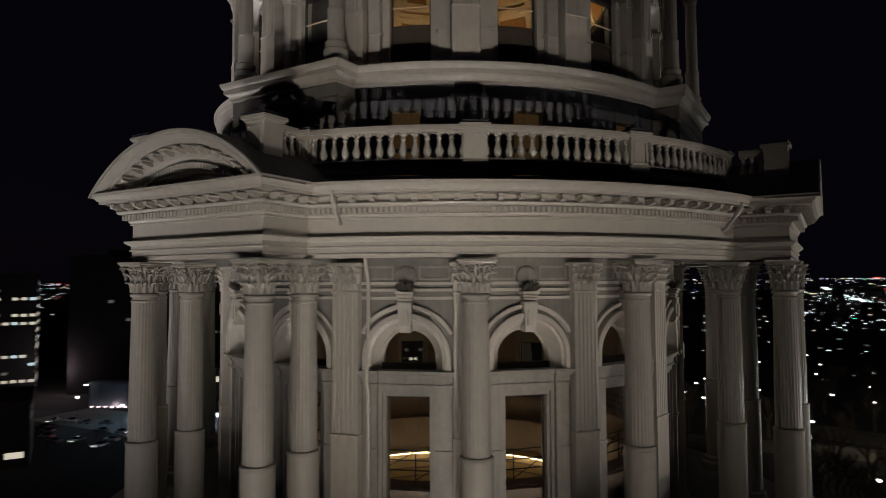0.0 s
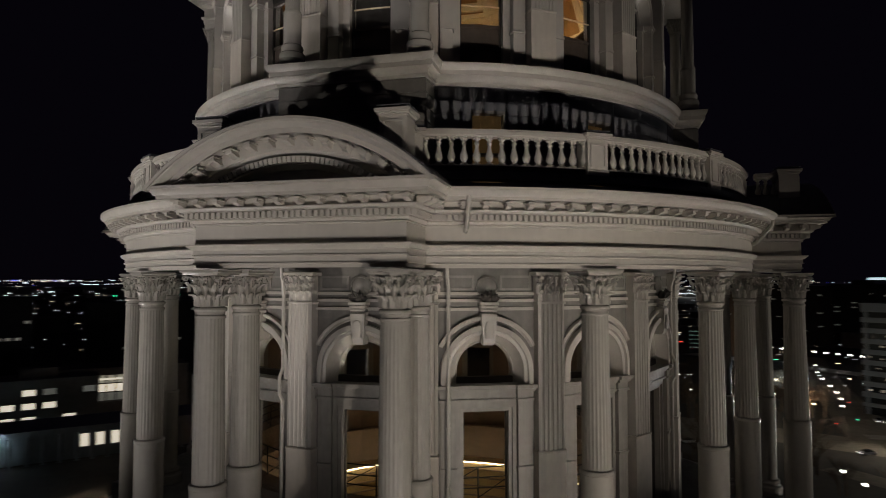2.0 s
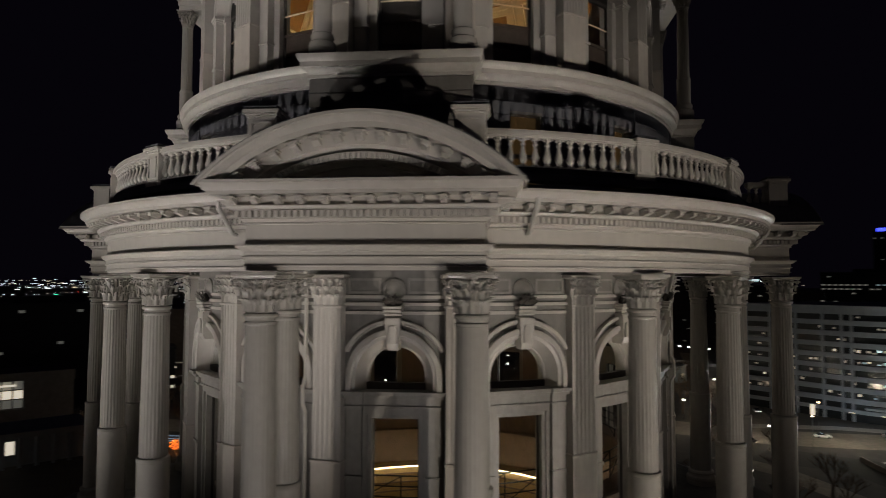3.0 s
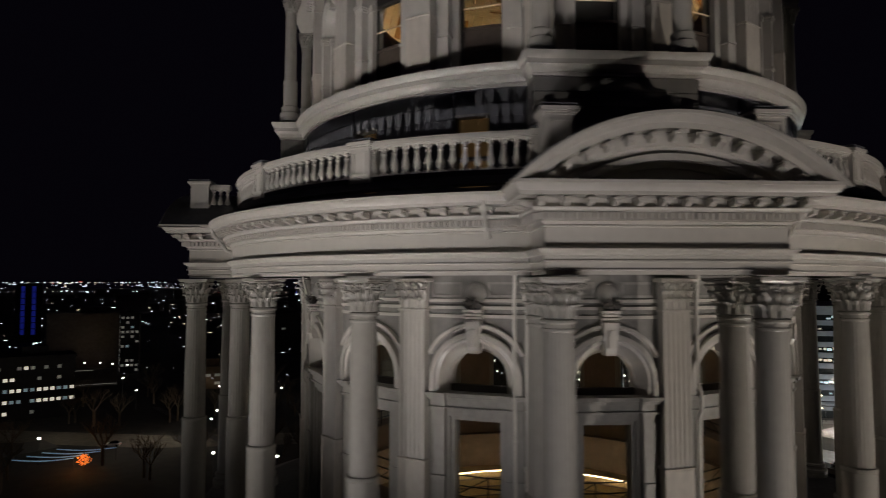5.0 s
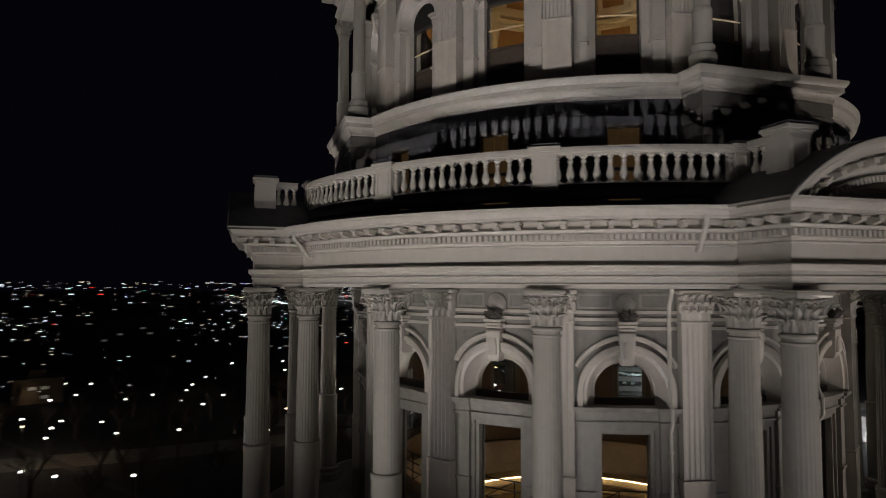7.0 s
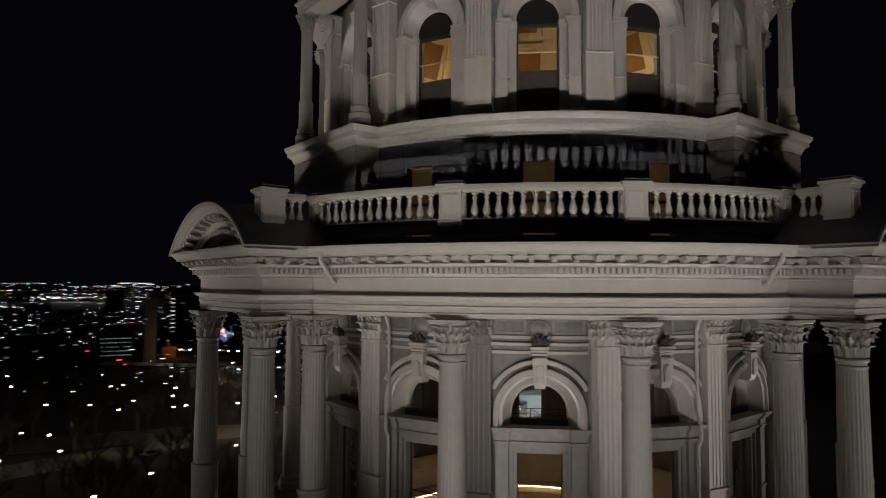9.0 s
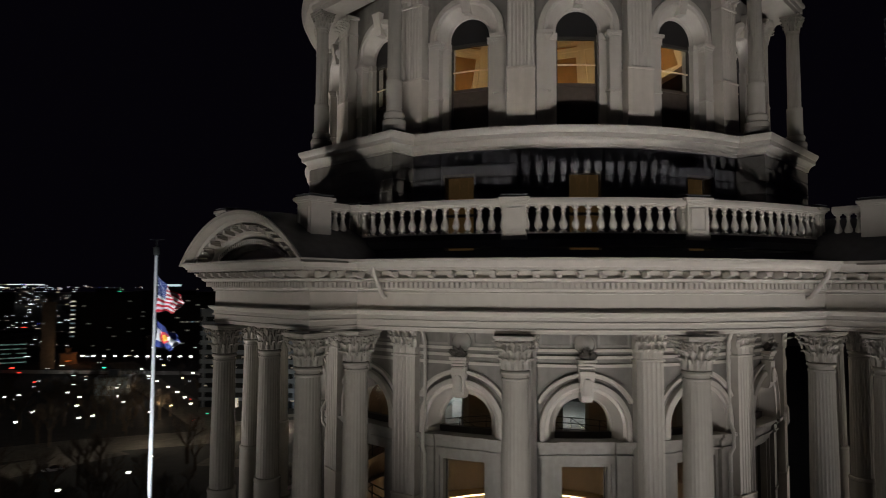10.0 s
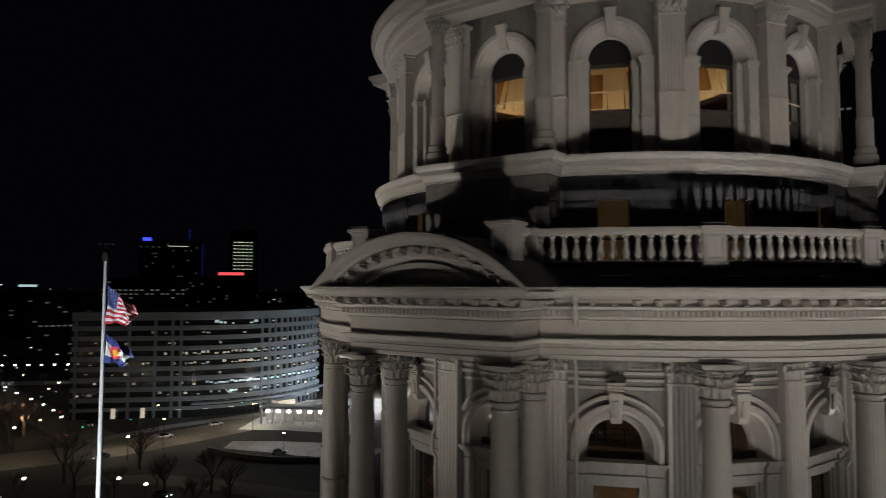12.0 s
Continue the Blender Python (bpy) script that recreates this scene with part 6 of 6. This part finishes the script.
def bare_tree(seed, tall):
    r = random.Random(seed)
    t = thing("tree", Matrix(), "bare winter tree with fine branches", "tree", "bare trees in the park")
    bm = bmesh.new()
    tube(bm, [(0, 0, -0.1), (0.05, 0.02, tall * 0.15), (0.12, -0.06, tall * 0.32)], tall * 0.028, 7)
    part("trunk", bm, BARK, t)
    bm = bmesh.new()

    def grow(p, d, ln, rad, depth):
        q = p + d * ln
        mid = p + d * ln * 0.5 + Vector((r.uniform(-1, 1), r.uniform(-1, 1), r.uniform(-.5, .5))) * ln * 0.06
        tube(bm, [p, mid, q], rad, 4 if depth < 3 else 3)
        if depth < 5:
            for _ in range(3 if depth < 3 else 2):
                e = (d + Vector((r.uniform(-1, 1), r.uniform(-1, 1), r.uniform(-0.25, 0.75))) * 0.72).normalized()
                grow(p + d * ln * r.uniform(0.55, 1.0), e, ln * r.uniform(0.6, 0.8), rad * 0.6, depth + 1)
    base = Vector((0.12, -0.06, tall * 0.31))
    for i in range(4):
        a = i * 1.6 + r.random()
        grow(base, Vector((math.cos(a) * 0.55, math.sin(a) * 0.55, 0.85)).normalized(), tall * 0.24, tall * 0.013, 1)
    part("crown", bm, BARK, t, "fine bare branches", 0)
    return t


trees = [bare_tree(31 + k, 11 + 2 * k) for k in range(3)]
r = random.Random(77)
made = 0
for k in range(150):
    x, y = r.uniform(-130, 75), r.uniform(125, 290)
    if abs(y - 181) < 10 or (x > 40 and 170 < y < 215) or (x > 15 and y < 160) or (x < -20 and r.random() < 0.5):
        continue
    m = Matrix.Translation((x, y, 0)) @ Matrix.Rotation(r.uniform(0, 6.28), 4, "Z")
    if made < 3:
        trees[made].matrix_basis = m
    else:
        copy_thing(trees[made % 3], m)
    made += 1
# along the avenue, the drive and the side street
for k in range(130):
    if k < 60:
        x, y = r.uniform(5, 84), r.uniform(106, 168)
        clear = abs(x - 80 + 0.42 * (y - 126)) > 6
    else:
        x, y = r.uniform(40, 128), r.uniform(198, 330)
        clear = abs(x - 84 - 0.17 * (y - 184)) > 9 and x < 84 + 0.17 * (y - 184) + 0.5 * max(0, y - 245) + 6
    if clear:
        copy_thing(trees[k % 3], Matrix.Translation((x, y, 0)) @ Matrix.Rotation(r.uniform(0, 6.28), 4, "Z") @ Matrix.Scale(r.uniform(0.55, 0.95), 4))

# ---- lights of the far city, past counting ----
r = random.Random(5)
sets = {"white": [], "warm": [], "red": [], "green": [], "blue": [], "teal": []}


def far_light(x, y, z, size):
    q = r.random()
    kind = "white" if q < 0.66 else "warm" if q < 0.95 else "red" if q < 0.98 else "green" if q < 0.988 else "blue"
    sets[kind].append((x, y, z, size * 1.4 * (1 + 1.6 * (r.random() < 0.15)), size * 0.72))


def masked(a):
    """Bearings where tall blocks stand before the far city."""
    return 19 < a < 46 and r.random() < 0.8


def lift(dist):
    return 5 + 9 * r.random() + (dist / 4750) ** 2 * 46


for k in range(1100):
    a, dist = r.uniform(-80, 90), 360 + 4300 * r.random() ** 1.1
    if masked(a):
        continue
    far_light(dist * math.sin(radians(a)), dist * math.cos(radians(a)), lift(dist), dist * (0.0004 + 0.0007 * r.random() ** 3))
for k in range(115):
    a, dist = r.uniform(-80, 85), 650 + 3900 * r.random() ** 0.9
    if masked(a):
        continue
    x, y = dist * math.sin(radians(a)), dist * math.cos(radians(a))
    way, gap, size, z = r.choice((0.2, 0.2, 1.77)) + r.gauss(0, 0.05), r.uniform(14, 40), dist * r.uniform(0.00035, 0.0007), lift(dist)
    for i in range(r.randrange(6, 30)):
        px, py = x + i * gap * math.cos(way) + r.gauss(0, 3), y + i * gap * math.sin(way) + r.gauss(0, 3)
        if 400 < math.hypot(px, py) < 4750 and r.random() < 0.8:
            far_light(px, py, z + r.gauss(0, 0.6), size * r.uniform(0.6, 1.3))
for k in range(420):
    a, dist = r.uniform(-45, 40), r.uniform(260, 900)
    far_light(dist * math.sin(radians(a)), dist * math.cos(radians(a)), r.uniform(4, 9), dist * (0.0005 + 0.0006 * r.random() ** 2))
for k in range(210):
    a, dist = r.uniform(-2, 16), 480 + 2300 * r.random()
    far_light(dist * math.sin(radians(a)), dist * math.cos(radians(a)), r.uniform(3, 12), dist * (0.0003 + 0.0005 * r.random() ** 3))
for k in range(70):
    a, dist = r.uniform(-26, 0), 420 + 2100 * r.random()
    far_light(dist * math.sin(radians(a)), dist * math.cos(radians(a)), r.uniform(3, 10), dist * (0.0005 + 0.0008 * r.random() ** 2))
for k in range(30):
    far_light(r.uniform(175, 330), r.uniform(1760, 1900), r.uniform(9, 16), r.uniform(0.9, 2.6))
# a far road that bends out of sight under close lamps
road = [(-30, 3597), (23, 2377), (39, 1883), (49, 1561), (62, 1366), (92, 1290), (128, 1240)]
for (x0, y0), (x1, y1) in zip(road, road[1:]):
    n = int(math.hypot(x1 - x0, y1 - y0) / (26 if y1 > 1400 else 6))
    for i in range(n):
        x, y = x0 + (x1 - x0) * i / n, y0 + (y1 - y0) * i / n
        size = math.hypot(x, y) * r.uniform(0.0004, 0.0009)
        sets["teal" if r.random() < (0.12 if y > 2000 else 0.45) else "white"].append((x + r.gauss(0, 4), y, 5 + r.uniform(0, 3), size * 1.5, size))
FARW, FARY = lamp_glow("far_white", (0.9, 0.95, 1.0), 2.6), lamp_glow("far_warm", (1.0, 0.80, 0.55), 1.3)
for kind, m in (("white", FARW), ("warm", FARY), ("red", CRED), ("green", CGREEN), ("blue", CBLUE), ("teal", lamp_glow("far_teal", (0.5, 1.0, 0.85), 1.6))):
    vs, fs = [], []
    for x, y, z, sx, sz in sets[kind]:
        n = len(vs)
        u = Vector((y, -x, 0)).normalized()
        for dx, dz in ((-1, 0), (0, -1), (1, 0), (0, 1)):
            vs.append((x + u.x * dx * sx, y + u.y * dx * sx, z + dz * sz))
        o = Vector((x, y, 0)).normalized()
        vs.append((x - o.x * sz, y - o.y * sz, z))
        fs += [(n, n + 1, n + 4), (n + 1, n + 2, n + 4), (n + 2, n + 3, n + 4), (n + 3, n, n + 4)]
    me = bpy.data.meshes.new("far_lights")
    me.from_pydata(vs, [], fs)
    me.materials.append(m)
    tagged(new("far_lights", me), "scattered %s lights of the distant city" % kind, "city lights", "", "stuff")
vs, fs = [], []
for k in range(420):
    a, dist = r.uniform(-80, 90), 520 + 2600 * r.random()
    if -75 < a < 10 and dist < 560:
        continue
    x, y = dist * math.sin(radians(a)), dist * math.cos(radians(a))
    w, d, h, t = r.uniform(10, 40), r.uniform(10, 40), r.uniform(5, 16) + (r.random() < 0.12) * r.uniform(5, 25), r.uniform(0, 1.5)
    n = len(vs)
    for z in (0, h):
        for dx, dy in ((-w, -d), (w, -d), (w, d), (-w, d)):
            vs.append((x + (dx * math.cos(t) - dy * math.sin(t)) / 2, y + (dx * math.sin(t) + dy * math.cos(t)) / 2, z))
    fs += [(n + i, n + (i + 1) % 4, n + 4 + (i + 1) % 4, n + 4 + i) for i in range(4)] + [(n + 4, n + 5, n + 6, n + 7)]
me = bpy.data.meshes.new("far_buildings")
me.from_pydata(vs, [], fs)
me.materials.append(DARKWALL)
tagged(new("far_buildings", me), "dark low buildings of the distant city", "city", "", "stuff")
